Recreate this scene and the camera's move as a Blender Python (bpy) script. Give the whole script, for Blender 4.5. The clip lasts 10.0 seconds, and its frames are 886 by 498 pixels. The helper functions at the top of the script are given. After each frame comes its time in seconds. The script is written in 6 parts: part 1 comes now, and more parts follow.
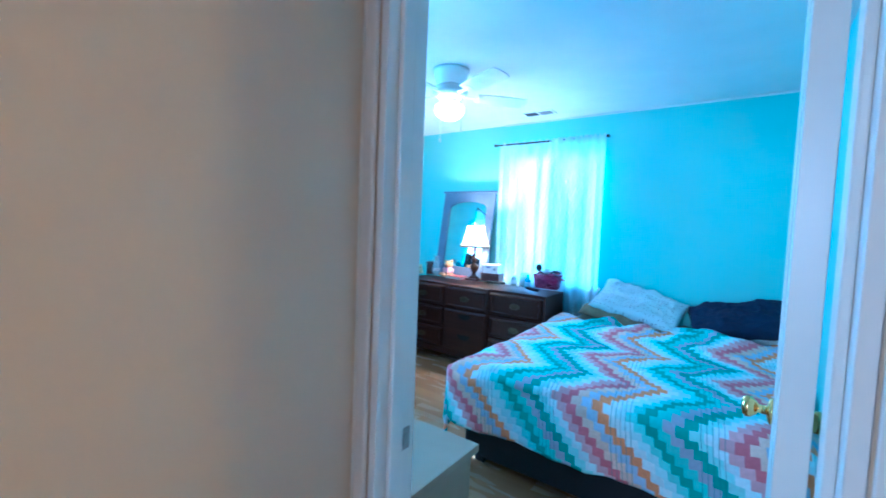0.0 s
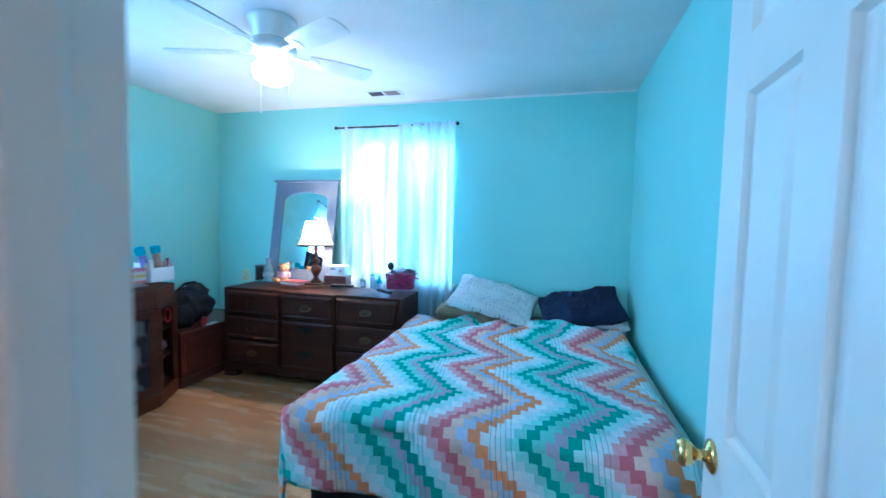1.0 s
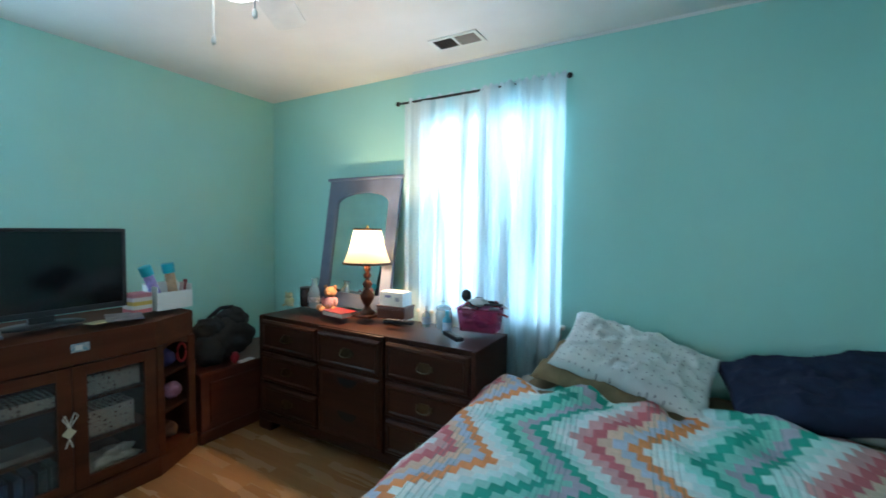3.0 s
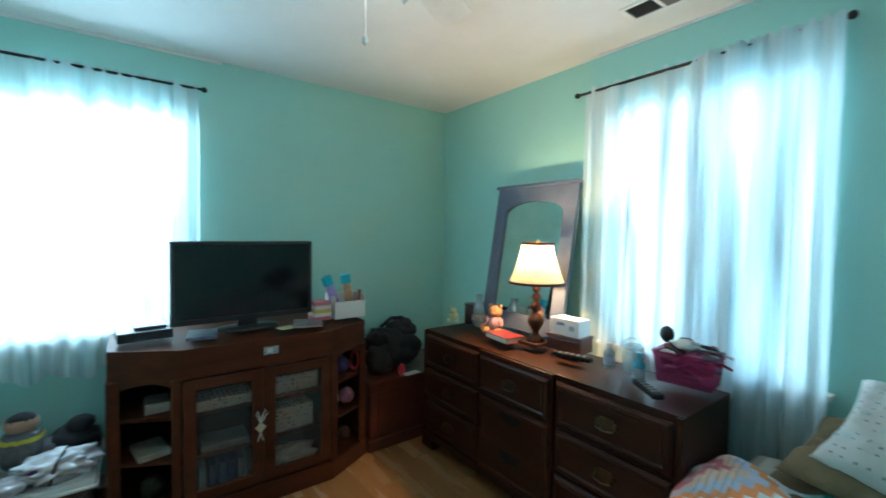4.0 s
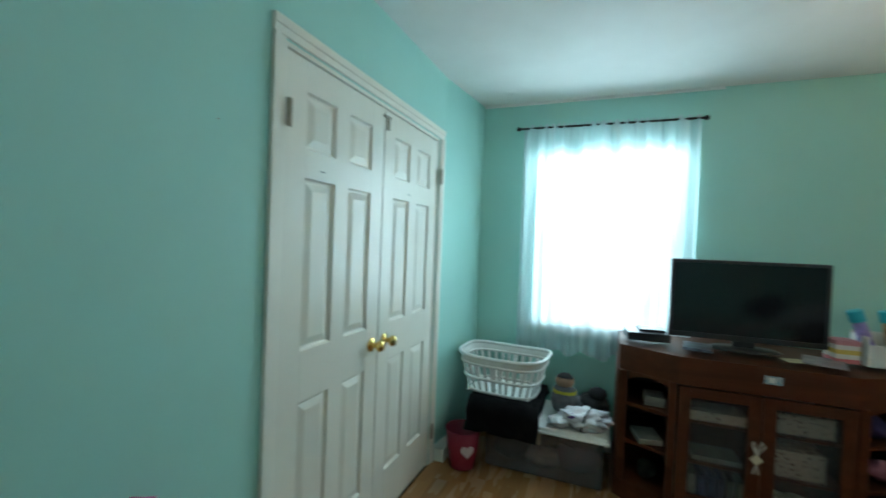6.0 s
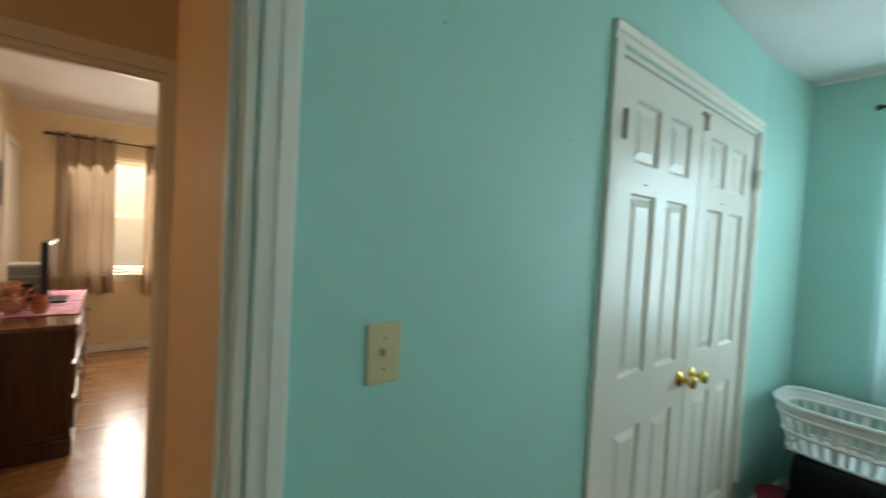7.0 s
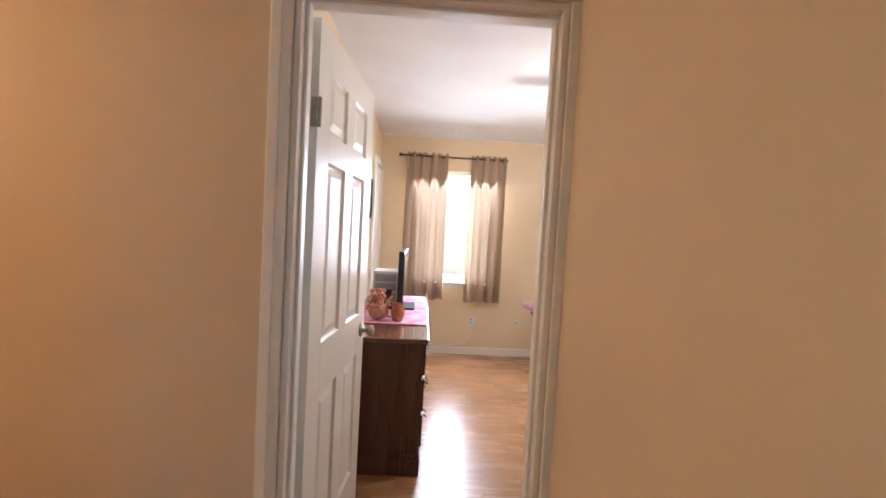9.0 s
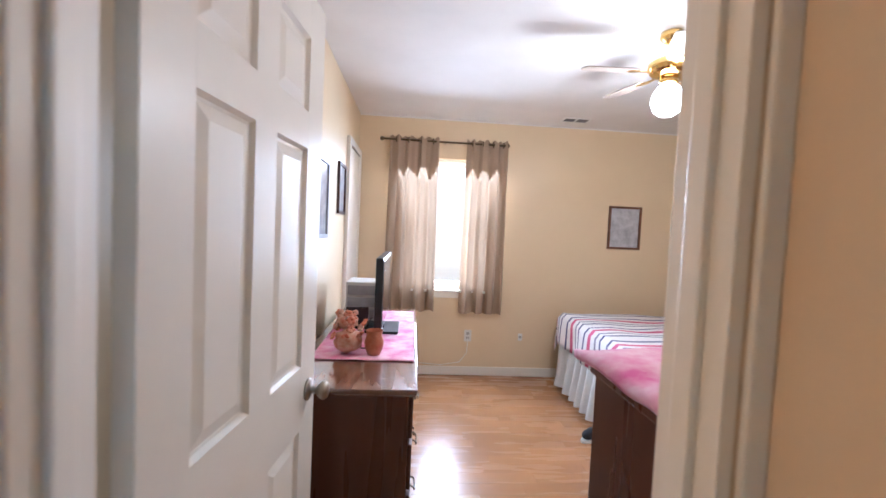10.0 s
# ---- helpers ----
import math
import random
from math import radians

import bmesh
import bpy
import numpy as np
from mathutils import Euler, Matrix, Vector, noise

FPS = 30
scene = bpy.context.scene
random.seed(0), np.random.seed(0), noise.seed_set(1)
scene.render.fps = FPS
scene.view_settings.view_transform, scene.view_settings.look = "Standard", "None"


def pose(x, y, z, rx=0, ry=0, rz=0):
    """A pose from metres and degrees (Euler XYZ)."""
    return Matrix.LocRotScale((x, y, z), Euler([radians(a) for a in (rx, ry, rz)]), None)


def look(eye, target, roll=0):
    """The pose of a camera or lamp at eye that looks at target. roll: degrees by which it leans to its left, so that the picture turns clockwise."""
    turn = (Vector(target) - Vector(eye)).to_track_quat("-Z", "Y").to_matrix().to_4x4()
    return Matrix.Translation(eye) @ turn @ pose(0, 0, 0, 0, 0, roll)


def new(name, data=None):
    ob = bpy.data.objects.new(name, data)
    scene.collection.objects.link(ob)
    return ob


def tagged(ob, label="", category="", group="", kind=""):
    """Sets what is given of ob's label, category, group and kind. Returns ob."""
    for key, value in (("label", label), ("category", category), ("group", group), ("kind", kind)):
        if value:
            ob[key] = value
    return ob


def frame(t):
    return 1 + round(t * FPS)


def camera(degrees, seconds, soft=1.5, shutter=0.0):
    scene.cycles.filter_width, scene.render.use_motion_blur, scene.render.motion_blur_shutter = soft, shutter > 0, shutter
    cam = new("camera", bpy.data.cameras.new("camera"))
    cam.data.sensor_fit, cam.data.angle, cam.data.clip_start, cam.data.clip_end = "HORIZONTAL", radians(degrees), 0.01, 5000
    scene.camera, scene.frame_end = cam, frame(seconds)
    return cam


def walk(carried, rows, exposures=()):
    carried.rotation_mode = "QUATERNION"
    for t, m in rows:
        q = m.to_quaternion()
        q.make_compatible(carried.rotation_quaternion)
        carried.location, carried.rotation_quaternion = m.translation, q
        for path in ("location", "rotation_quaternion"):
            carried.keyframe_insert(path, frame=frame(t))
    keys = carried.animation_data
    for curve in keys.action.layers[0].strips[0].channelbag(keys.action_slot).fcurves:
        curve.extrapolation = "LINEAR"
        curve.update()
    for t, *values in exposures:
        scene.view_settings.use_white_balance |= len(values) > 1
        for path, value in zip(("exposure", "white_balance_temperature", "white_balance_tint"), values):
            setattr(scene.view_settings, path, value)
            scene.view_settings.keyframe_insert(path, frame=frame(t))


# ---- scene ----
cam = camera(93.7, 10.0, soft=1.6, shutter=0.35)
PATH = [
    (0, (1.612, 2.438, 1.36), (0.44, 4.055, 1.247), 2.3),
    (0.5, (1.461, 2.624, 1.375), (0.653, 4.45, 1.259), 1.4),
    (1, (1.378, 2.856, 1.371), (0.869, 4.786, 1.249), 1.3),
    (1.5, (1.293, 3.165, 1.364), (0.868, 5.116, 1.257), 1.2),
    (2, (1.241, 3.484, 1.357), (0.768, 5.425, 1.255), 0.9),
    (3.5, (1.008, 4.186, 1.406), (-0.31, 5.688, 1.314), 0.8),
    (4, (0.912, 4.281, 1.427), (-0.692, 5.473, 1.346), 0.9),
    (4.5, (0.939, 4.314, 1.427), (-0.924, 5.037, 1.36), 1.0),
    (5, (0.987, 4.304, 1.384), (-1.003, 4.506, 1.348), 1.5),
    (6.5, (1.161, 3.918, 1.422), (-0.461, 2.749, 1.369), 2.6),
    (7, (1.233, 3.765, 1.435), (-0.017, 2.205, 1.37), 3.2),
    (7.5, (1.308, 3.599, 1.432), (0.505, 1.769, 1.369), 3.7),
    (8, (1.391, 3.412, 1.425), (1.003, 1.452, 1.348), 3.6),
    (8.5, (1.422, 3.146, 1.41), (1.308, 1.151, 1.324), 3.3),
    (9, (1.424, 2.812, 1.401), (1.334, 0.816, 1.313), 3.2),
    (9.5, (1.437, 2.428, 1.411), (1.339, 0.433, 1.322), 3.0),
    (10, (1.411, 2.076, 1.403), (1.267, 0.083, 1.309), 2.7),
]
EXPOSURES = [(0, 1.29, 3620, 3), (0.5, 1.2, 3880, 8), (1, 1.06, 4250, 11), (1.5, 0.84, 4580, 15), (2, 0.55, 4780, 18), (3.5, 0.3, 6000, 8), (4.5, 0, 6000, 5), (5, -0.11, 6250, 7), (6.5, 0.03, 7000, 8), (7.5, 0.29, 7350, 13), (8.5, 0.88, 6050, 13), (9, 1.15, 5200, 12), (10, 1.08, 4720, 11)]
walk(cam, [(t, look(eye, target, roll)) for t, eye, target, roll in PATH], EXPOSURES)

# ---- light ----
world = bpy.data.worlds.new("sky")
scene.world = world
world.use_nodes = True
sky = world.node_tree.nodes.new("ShaderNodeTexSky")
sky.sky_type, sky.sun_disc, sky.sun_elevation, sky.sun_rotation = "NISHITA", False, radians(50), radians(200)
world.node_tree.nodes["Background"].inputs["Strength"].default_value = 0.12
world.node_tree.links.new(sky.outputs[0], world.node_tree.nodes["Background"].inputs["Color"])


def window_light(name, m, w, h, watts, colour, spread=180):
    lamp = bpy.data.lights.new(name, "AREA")
    lamp.shape, lamp.size, lamp.size_y, lamp.energy, lamp.color = "RECTANGLE", w, h, watts, colour
    lamp.spread = radians(spread)
    ob = new(name, lamp)
    ob.matrix_world = m
    return ob


def bulb(name, place, radius, watts, colour):
    lamp = bpy.data.lights.new(name, "POINT")
    lamp.shadow_soft_size, lamp.energy, lamp.color = radius, watts, colour
    ob = new(name, lamp)
    ob.location = place
    return ob


W, E, S, N, C = -1.97, 1.97, 3.09, 6.43, 2.44
NP = 6.395                      # the proud part of the north wall
HALL_W, HALL_N, HALL_S = 1.035, 2.98, 1.67
R2N, R2S, R2E, R2W = 1.56, -1.88, 1.95, -2.1
DAY = (0.66, 0.93, 1.10)
window_light("window_light_north", look((0.06, N + 0.15, 1.46), (0.06, 0, -0.2)), 0.92, 1.24, 24, DAY)
window_light("window_light_west", look((W - 0.15, 4.06, 1.46), (5, 4.06, -0.3)), 0.92, 1.18, 50, DAY)
window_light("window_light_south", look((1.1, R2S - 0.15, 1.46), (1.1, 5, -2.0)), 0.92, 1.22, 68, (1, 0.97, 0.92), 140)
bulb("fan_bulb", (-0.12, 4.84, 2.16), 0.09, 36, (1.0, 0.93, 0.84))
bulb("fan_bulb_two", (0.18, 0.03, 2.02), 0.11, 25, (1.0, 0.86, 0.68))
bulb("hall_bulb", (4.0, 2.1, 2.2), 0.1, 20, (1.0, 0.68, 0.37))


# ---- materials ----
def node(tree, kind, **inputs):
    n = tree.nodes.new(kind)
    for key, value in inputs.items():
        n.inputs[key.replace("_", " ")].default_value = value
    return n


def paint(name, a, b=None, rough=0.5, metal=0.0, scale=6.0, bump=0.0, bump_scale=90.0, stretch=(1, 1, 1), spec=0.5, coat=0.0, detail=4.0, per_piece=0.0):
    """Principled surface whose colour wanders between a and b at two scales, with fine relief."""
    m = bpy.data.materials.new(name)
    m.use_nodes = True
    t = m.node_tree
    p = t.nodes["Principled BSDF"]
    p.inputs["Roughness"].default_value, p.inputs["Metallic"].default_value = rough, metal
    p.inputs["Specular IOR Level"].default_value, p.inputs["Coat Weight"].default_value = spec, coat
    p.inputs["Coat Roughness"].default_value = 0.12
    b = b or tuple(0.85 * c for c in a)
    co = t.nodes.new("ShaderNodeTexCoord")
    mp = t.nodes.new("ShaderNodeMapping")
    mp.inputs["Scale"].default_value = stretch
    t.links.new(co.outputs["Object"], mp.inputs["Vector"])
    n1 = node(t, "ShaderNodeTexNoise", Scale=scale, Detail=detail, Roughness=0.6)
    t.links.new(mp.outputs[0], n1.inputs["Vector"])
    mix = t.nodes.new("ShaderNodeMix")
    mix.data_type = "RGBA"
    mix.inputs["A"].default_value, mix.inputs["B"].default_value = (*a, 1), (*b, 1)
    ramp = t.nodes.new("ShaderNodeMapRange")
    ramp.inputs["From Min"].default_value, ramp.inputs["From Max"].default_value = 0.3, 0.7
    t.links.new(n1.outputs["Fac"], ramp.inputs["Value"])
    t.links.new(ramp.outputs[0], mix.inputs["Factor"])
    col = mix.outputs["Result"]
    if per_piece:
        info = t.nodes.new("ShaderNodeObjectInfo")
        val = node(t, "ShaderNodeMapRange")
        val.inputs["To Min"].default_value, val.inputs["To Max"].default_value = 1 - per_piece, 1 + per_piece
        t.links.new(info.outputs["Random"], val.inputs["Value"])
        far = t.nodes.new("ShaderNodeMath")
        far.operation = "MULTIPLY"
        far.inputs[1].default_value = 40.0
        t.links.new(info.outputs["Random"], far.inputs[0])
        t.links.new(far.outputs[0], mp.inputs["Location"])
        hsv = t.nodes.new("ShaderNodeHueSaturation")
        t.links.new(val.outputs[0], hsv.inputs["Value"])
        t.links.new(col, hsv.inputs["Color"])
        col = hsv.outputs[0]
    t.links.new(col, p.inputs["Base Color"])
    rr = node(t, "ShaderNodeMapRange")
    rr.inputs["To Min"].default_value, rr.inputs["To Max"].default_value = max(0.02, rough * 0.85), min(1, rough * 1.15)
    t.links.new(n1.outputs["Fac"], rr.inputs["Value"])
    t.links.new(rr.outputs[0], p.inputs["Roughness"])
    if bump:
        n2 = node(t, "ShaderNodeTexNoise", Scale=bump_scale, Detail=3.0)
        t.links.new(mp.outputs[0], n2.inputs["Vector"])
        bn = node(t, "ShaderNodeBump", Strength=bump, Distance=0.004)
        t.links.new(n2.outputs["Fac"], bn.inputs["Height"])
        t.links.new(bn.outputs[0], p.inputs["Normal"])
    return m


def wood(name, a, b, rough=0.4, along=0, coat=0.0, per_piece=0.0, grain=14.0, spec=0.5):
    st = [grain, grain, grain]
    st[along] = grain * 0.07
    return paint(name, a, b, rough, scale=1.6, stretch=tuple(st), bump=0.03, bump_scale=3.0, coat=coat, detail=3.0, per_piece=per_piece, spec=spec)


def glow(name, colour, strength):
    m = bpy.data.materials.new(name)
    m.use_nodes = True
    p = m.node_tree.nodes["Principled BSDF"]
    p.inputs["Base Color"].default_value = (*colour, 1)
    p.inputs["Emission Color"].default_value, p.inputs["Emission Strength"].default_value = (*colour, 1), strength
    return m


def clear(name, colour=(1, 1, 1), rough=0.02, see=0.0):
    """Glass or clear plastic; see is the share of straight view through it."""
    m = bpy.data.materials.new(name)
    m.use_nodes = True
    t = m.node_tree
    p = t.nodes["Principled BSDF"]
    p.inputs["Base Color"].default_value, p.inputs["Roughness"].default_value = (*colour, 1), rough
    if see:
        mix, tr = t.nodes.new("ShaderNodeMixShader"), t.nodes.new("ShaderNodeBsdfTransparent")
        tr.inputs["Color"].default_value = (*[0.5 + 0.5 * c for c in colour], 1)
        mix.inputs[0].default_value = 1 - see
        t.links.new(tr.outputs[0], mix.inputs[1])
        t.links.new(p.outputs[0], mix.inputs[2])
        t.links.new(mix.outputs[0], t.nodes["Material Output"].inputs["Surface"])
    else:
        p.inputs["Transmission Weight"].default_value, p.inputs["IOR"].default_value = 1.0, 1.45
    return m


def sheer(name, colour, see, through_share, streak=0.0):
    """Thin curtain cloth: part open weave, part translucent thread."""
    m = bpy.data.materials.new(name)
    m.use_nodes = True
    t = m.node_tree
    dif, tl, tr = (t.nodes.new("ShaderNodeBsdf" + k) for k in ("Diffuse", "Translucent", "Transparent"))
    dif.inputs["Color"].default_value = tl.inputs["Color"].default_value = (*colour, 1)
    m1, m2 = t.nodes.new("ShaderNodeMixShader"), t.nodes.new("ShaderNodeMixShader")
    m1.inputs[0].default_value = through_share
    t.links.new(dif.outputs[0], m1.inputs[1])
    t.links.new(tl.outputs[0], m1.inputs[2])
    co = t.nodes.new("ShaderNodeTexCoord")
    mp = t.nodes.new("ShaderNodeMapping")
    mp.inputs["Scale"].default_value = (60, 60, 1.5)
    n = node(t, "ShaderNodeTexNoise", Scale=1.0, Detail=3.0)
    t.links.new(co.outputs["Object"], mp.inputs[0])
    t.links.new(mp.outputs[0], n.inputs["Vector"])
    r = node(t, "ShaderNodeMapRange")
    r.inputs["To Min"].default_value, r.inputs["To Max"].default_value = see - 0.12, see + 0.12
    t.links.new(n.outputs["Fac"], r.inputs["Value"])
    if streak:          # broad gathers that pass more or less light
        mp2 = t.nodes.new("ShaderNodeMapping")
        mp2.inputs["Scale"].default_value = (9, 9, 0.6)
        n2 = node(t, "ShaderNodeTexNoise", Scale=1.0, Detail=2.0)
        t.links.new(co.outputs["Object"], mp2.inputs[0])
        t.links.new(mp2.outputs[0], n2.inputs["Vector"])
        r2 = node(t, "ShaderNodeMapRange")
        for key, v in (("From Min", 0.38), ("From Max", 0.62), ("To Min", through_share * (1 - streak)), ("To Max", min(0.9, through_share * (1 + streak)))):
            r2.inputs[key].default_value = v
        t.links.new(n2.outputs["Fac"], r2.inputs["Value"])
        t.links.new(r2.outputs[0], m1.inputs[0])
    t.links.new(r.outputs[0], m2.inputs[0])
    t.links.new(m1.outputs[0], m2.inputs[1])
    t.links.new(tr.outputs[0], m2.inputs[2])
    t.links.new(m2.outputs[0], t.nodes["Material Output"].inputs["Surface"])
    return m


AQUA = paint("aqua_wall_paint", (0.365, 0.665, 0.605), (0.345, 0.64, 0.58), 0.55, scale=2.2, bump=0.10, bump_scale=160)
CREAM = paint("cream_wall_paint", (0.75, 0.605, 0.395), (0.72, 0.575, 0.37), 0.42, scale=2.0, bump=0.10, bump_scale=160)
HALLPAINT = paint("beige_hall_paint", (0.665, 0.52, 0.345), (0.635, 0.49, 0.32), 0.62, scale=2.0, bump=0.10, bump_scale=160)
CEIL = paint("ceiling_paint", (0.78, 0.76, 0.74), (0.73, 0.71, 0.69), 0.75, scale=3.0, bump=0.25, bump_scale=220)
TRIM = paint("white_trim_paint", (0.81, 0.77, 0.69), (0.78, 0.74, 0.66), 0.42, scale=5)
DOORW = paint("white_door_paint", (0.81, 0.77, 0.69), (0.78, 0.74, 0.66), 0.34, scale=4)
OAK = paint("laminate_oak", (0.30, 0.146, 0.058), (0.35, 0.178, 0.074), 0.27, scale=1.4, stretch=(1.3, 9, 9), coat=0.12, detail=2.0, per_piece=0.12)
GAP = paint("floor_gap", (0.20, 0.11, 0.05), None, 0.8)
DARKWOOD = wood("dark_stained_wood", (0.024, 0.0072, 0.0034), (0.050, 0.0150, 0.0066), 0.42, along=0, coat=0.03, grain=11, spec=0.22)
# dresser wood again, brighter: lamplight reflected on the top is put into its colour
LITTOPWOOD = wood("lamplit_top_wood", (0.095, 0.026, 0.011), (0.13, 0.038, 0.016), 0.34, along=0, coat=0.04, grain=9, spec=0.35)
REDWOOD = wood("reddish_cabinet_wood", (0.060, 0.0165, 0.0064), (0.094, 0.0285, 0.0112), 0.5, along=1, grain=10, spec=0.2)
CEDAR = wood("cedar_chest_wood", (0.07, 0.016, 0.009), (0.12, 0.032, 0.017), 0.32, along=1, coat=0.25, grain=10)
# the shade inside the cabinet is put into this darker wood colour
SHADOWWOOD = paint("shaded_cabinet_inside", (0.018, 0.009, 0.006), None, 0.6)
BRASS = paint("polished_brass", (0.86, 0.62, 0.22), (0.78, 0.54, 0.18), 0.14, metal=1.0, scale=20)
OLDBRASS = paint("antique_brass", (0.17, 0.125, 0.075), (0.10, 0.075, 0.045), 0.4, metal=1.0, scale=30)
STEEL = paint("hinge_steel", (0.42, 0.38, 0.32), (0.30, 0.26, 0.21), 0.35, metal=1.0, scale=30)
BLACK = paint("black_plastic", (0.012, 0.012, 0.014), (0.02, 0.02, 0.022), 0.32, scale=12)
SCREEN = paint("switched_off_screen", (0.006, 0.006, 0.008), (0.008, 0.008, 0.010), 0.10, scale=2)
BLACKCLOTH = paint("black_cloth", (0.008, 0.008, 0.009), (0.016, 0.016, 0.018), 0.9, scale=9, bump=0.5, bump_scale=60)
BLACKMETAL = paint("dark_rod_metal", (0.03, 0.028, 0.026), None, 0.4, metal=0.6)
IVORY = paint("ivory_plastic", (0.66, 0.56, 0.33), (0.62, 0.52, 0.30), 0.35, scale=8)
WHITEP = paint("white_plastic", (0.78, 0.78, 0.76), (0.72, 0.72, 0.70), 0.35, scale=6)
SHEER = sheer("sheer_white_curtain", (0.70, 0.81, 0.85), 0.14, 0.40, 0.8)
SHEERW = sheer("thin_white_curtain", (0.72, 0.84, 0.88), 0.30, 0.5, 0.5)
TAUPE = sheer("taupe_curtain_cloth", (0.40, 0.30, 0.21), 0.02, 0.06)
TAUPE.node_tree.nodes["Map Range"].inputs["To Min"].default_value = 0.0
TAUPE.node_tree.nodes["Map Range"].inputs["To Max"].default_value = 0.0
GLASS = clear("window_glass", see=0.94, rough=0.03)
THINGLASS = clear("thin_clear_glass", (0.70, 0.80, 0.84), 0.05, see=0.7)
CABGLASS = clear("cabinet_glass", (0.8, 0.8, 0.8), 0.04, see=0.965)
MIRROR = paint("mirror_glass", (0.86, 0.88, 0.87), None, 0.02, metal=1.0)
# dark wood frame; the window's bluish sheen is put into its colour
MAUVEFRAME = paint("window_sheen_frame_wood", (0.13, 0.155, 0.23), (0.10, 0.12, 0.185), 0.3, scale=8)


# ---- mesh helpers ----
def thing(name, label, category, place=(0, 0, 0), turn=0.0, group="", kind=""):
    ob = new(name)
    ob.empty_display_size = 0.05
    ob.matrix_world = pose(*place, 0, 0, turn)
    return tagged(ob, label, category, group, kind)


def part(name, bm, material, parent=None, label="", smooth=False, kind=""):
    me = bpy.data.meshes.new(name)
    bm.normal_update()
    bm.to_mesh(me)
    bm.free()
    for m in (material if isinstance(material, (list, tuple)) else [material]):
        me.materials.append(m)
    if smooth:
        for f in me.polygons:
            f.use_smooth = True
    ob = new(name, me)
    ob.parent = parent
    return tagged(ob, label, kind=kind)


def box(bm, x0, x1, y0, y1, z0, z1, bevel=0.0, m=None, seg=2):
    geo = bmesh.ops.create_cube(bm, size=1.0)
    vs = geo["verts"]
    for v in vs:
        v.co = Vector(((x0 + x1) / 2 + v.co.x * (x1 - x0), (y0 + y1) / 2 + v.co.y * (y1 - y0), (z0 + z1) / 2 + v.co.z * (z1 - z0)))
    if m is not None:
        bmesh.ops.transform(bm, matrix=m, verts=vs)
    if bevel:
        edges = list({e for v in vs for e in v.link_edges})
        bmesh.ops.bevel(bm, geom=edges, offset=bevel, segments=seg, affect="EDGES", profile=0.6)
    return bm


def boxes(rows, bevel=0.0):
    bm = bmesh.new()
    for r in rows:
        box(bm, *r, bevel=bevel)
    return bm


def lathe(profile, seg=24, centre=(0, 0, 0), squash=(1, 1)):
    """A turned shape from (radius, height) pairs."""
    bm = bmesh.new()
    rings = []
    for r, z in profile:
        if r < 1e-4:
            rings.append([bm.verts.new((centre[0], centre[1], centre[2] + z))])
        else:
            rings.append([bm.verts.new((centre[0] + squash[0] * r * math.cos(2 * math.pi * i / seg), centre[1] + squash[1] * r * math.sin(2 * math.pi * i / seg), centre[2] + z)) for i in range(seg)])
    for a, b in zip(rings, rings[1:]):
        for i in range(seg):
            j = (i + 1) % seg
            q = [a[0]] if len(a) == 1 else [a[i], a[j]]
            q += [b[0]] if len(b) == 1 else [b[j], b[i]]
            if len(q) > 2:
                bm.faces.new(q)
    bmesh.ops.recalc_face_normals(bm, faces=bm.faces)
    return bm


def tube(points, radius, seg=8, closed=False, bm=None):
    """A round bar along points."""
    bm = bm or bmesh.new()
    pts = [Vector(p) for p in points]
    rings = []
    for i, p in enumerate(pts):
        a = pts[i - 1] if (i or closed) else p
        b = pts[(i + 1) % len(pts)] if (i + 1 < len(pts) or closed) else p
        q = (b - a).to_track_quat("Z", "Y")
        rings.append([bm.verts.new(p + q @ Vector((radius * math.cos(2 * math.pi * k / seg), radius * math.sin(2 * math.pi * k / seg), 0))) for k in range(seg)])
    pairs = list(zip(rings, rings[1:])) + ([(rings[-1], rings[0])] if closed else [])
    for a, b in pairs:
        for k in range(seg):
            bm.faces.new((a[k], a[(k + 1) % seg], b[(k + 1) % seg], b[k]))
    if not closed:
        bm.faces.new(rings[0][::-1])
        bm.faces.new(rings[-1])
    bmesh.ops.recalc_face_normals(bm, faces=bm.faces)
    return bm


def blob(centre, size, rough=0.12, seed=0, sub=3, turn=0.0, flat=None, freq=2.2):
    """A soft lumpy body, for cloth heaps and plush."""
    bm = bmesh.new()
    bmesh.ops.create_icosphere(bm, subdivisions=sub, radius=1.0)
    rot = Matrix.Rotation(radians(turn), 3, "Z")
    for v in bm.verts:
        d = 1 + rough * noise.noise(v.co * freq + Vector((seed * 7.3, seed * 3.1, 0)))+ 0.4 * rough * noise.noise(v.co * freq * 2.7 + Vector((seed, 0, seed * 5.0)))
        c = Vector((v.co.x * size[0], v.co.y * size[1], v.co.z * size[2])) * d
        if flat is not None and c.z < flat:
            c.z = flat
        v.co = rot @ c + Vector(centre)
    return bm


def sheet(nu, nv, fn):
    """A grid sheet from fn(u, v), u and v from 0 to 1; also lays uv."""
    bm = bmesh.new()
    g = [[bm.verts.new(fn(i / nu, j / nv)) for j in range(nv + 1)] for i in range(nu + 1)]
    uv = bm.loops.layers.uv.new("UVMap")
    for i in range(nu):
        for j in range(nv):
            f = bm.faces.new((g[i][j], g[i + 1][j], g[i + 1][j + 1], g[i][j + 1]))
            for lp, (a, b) in zip(f.loops, ((i, j), (i + 1, j), (i + 1, j + 1), (i, j + 1))):
                lp[uv].uv = (a / nu, b / nv)
    return bm


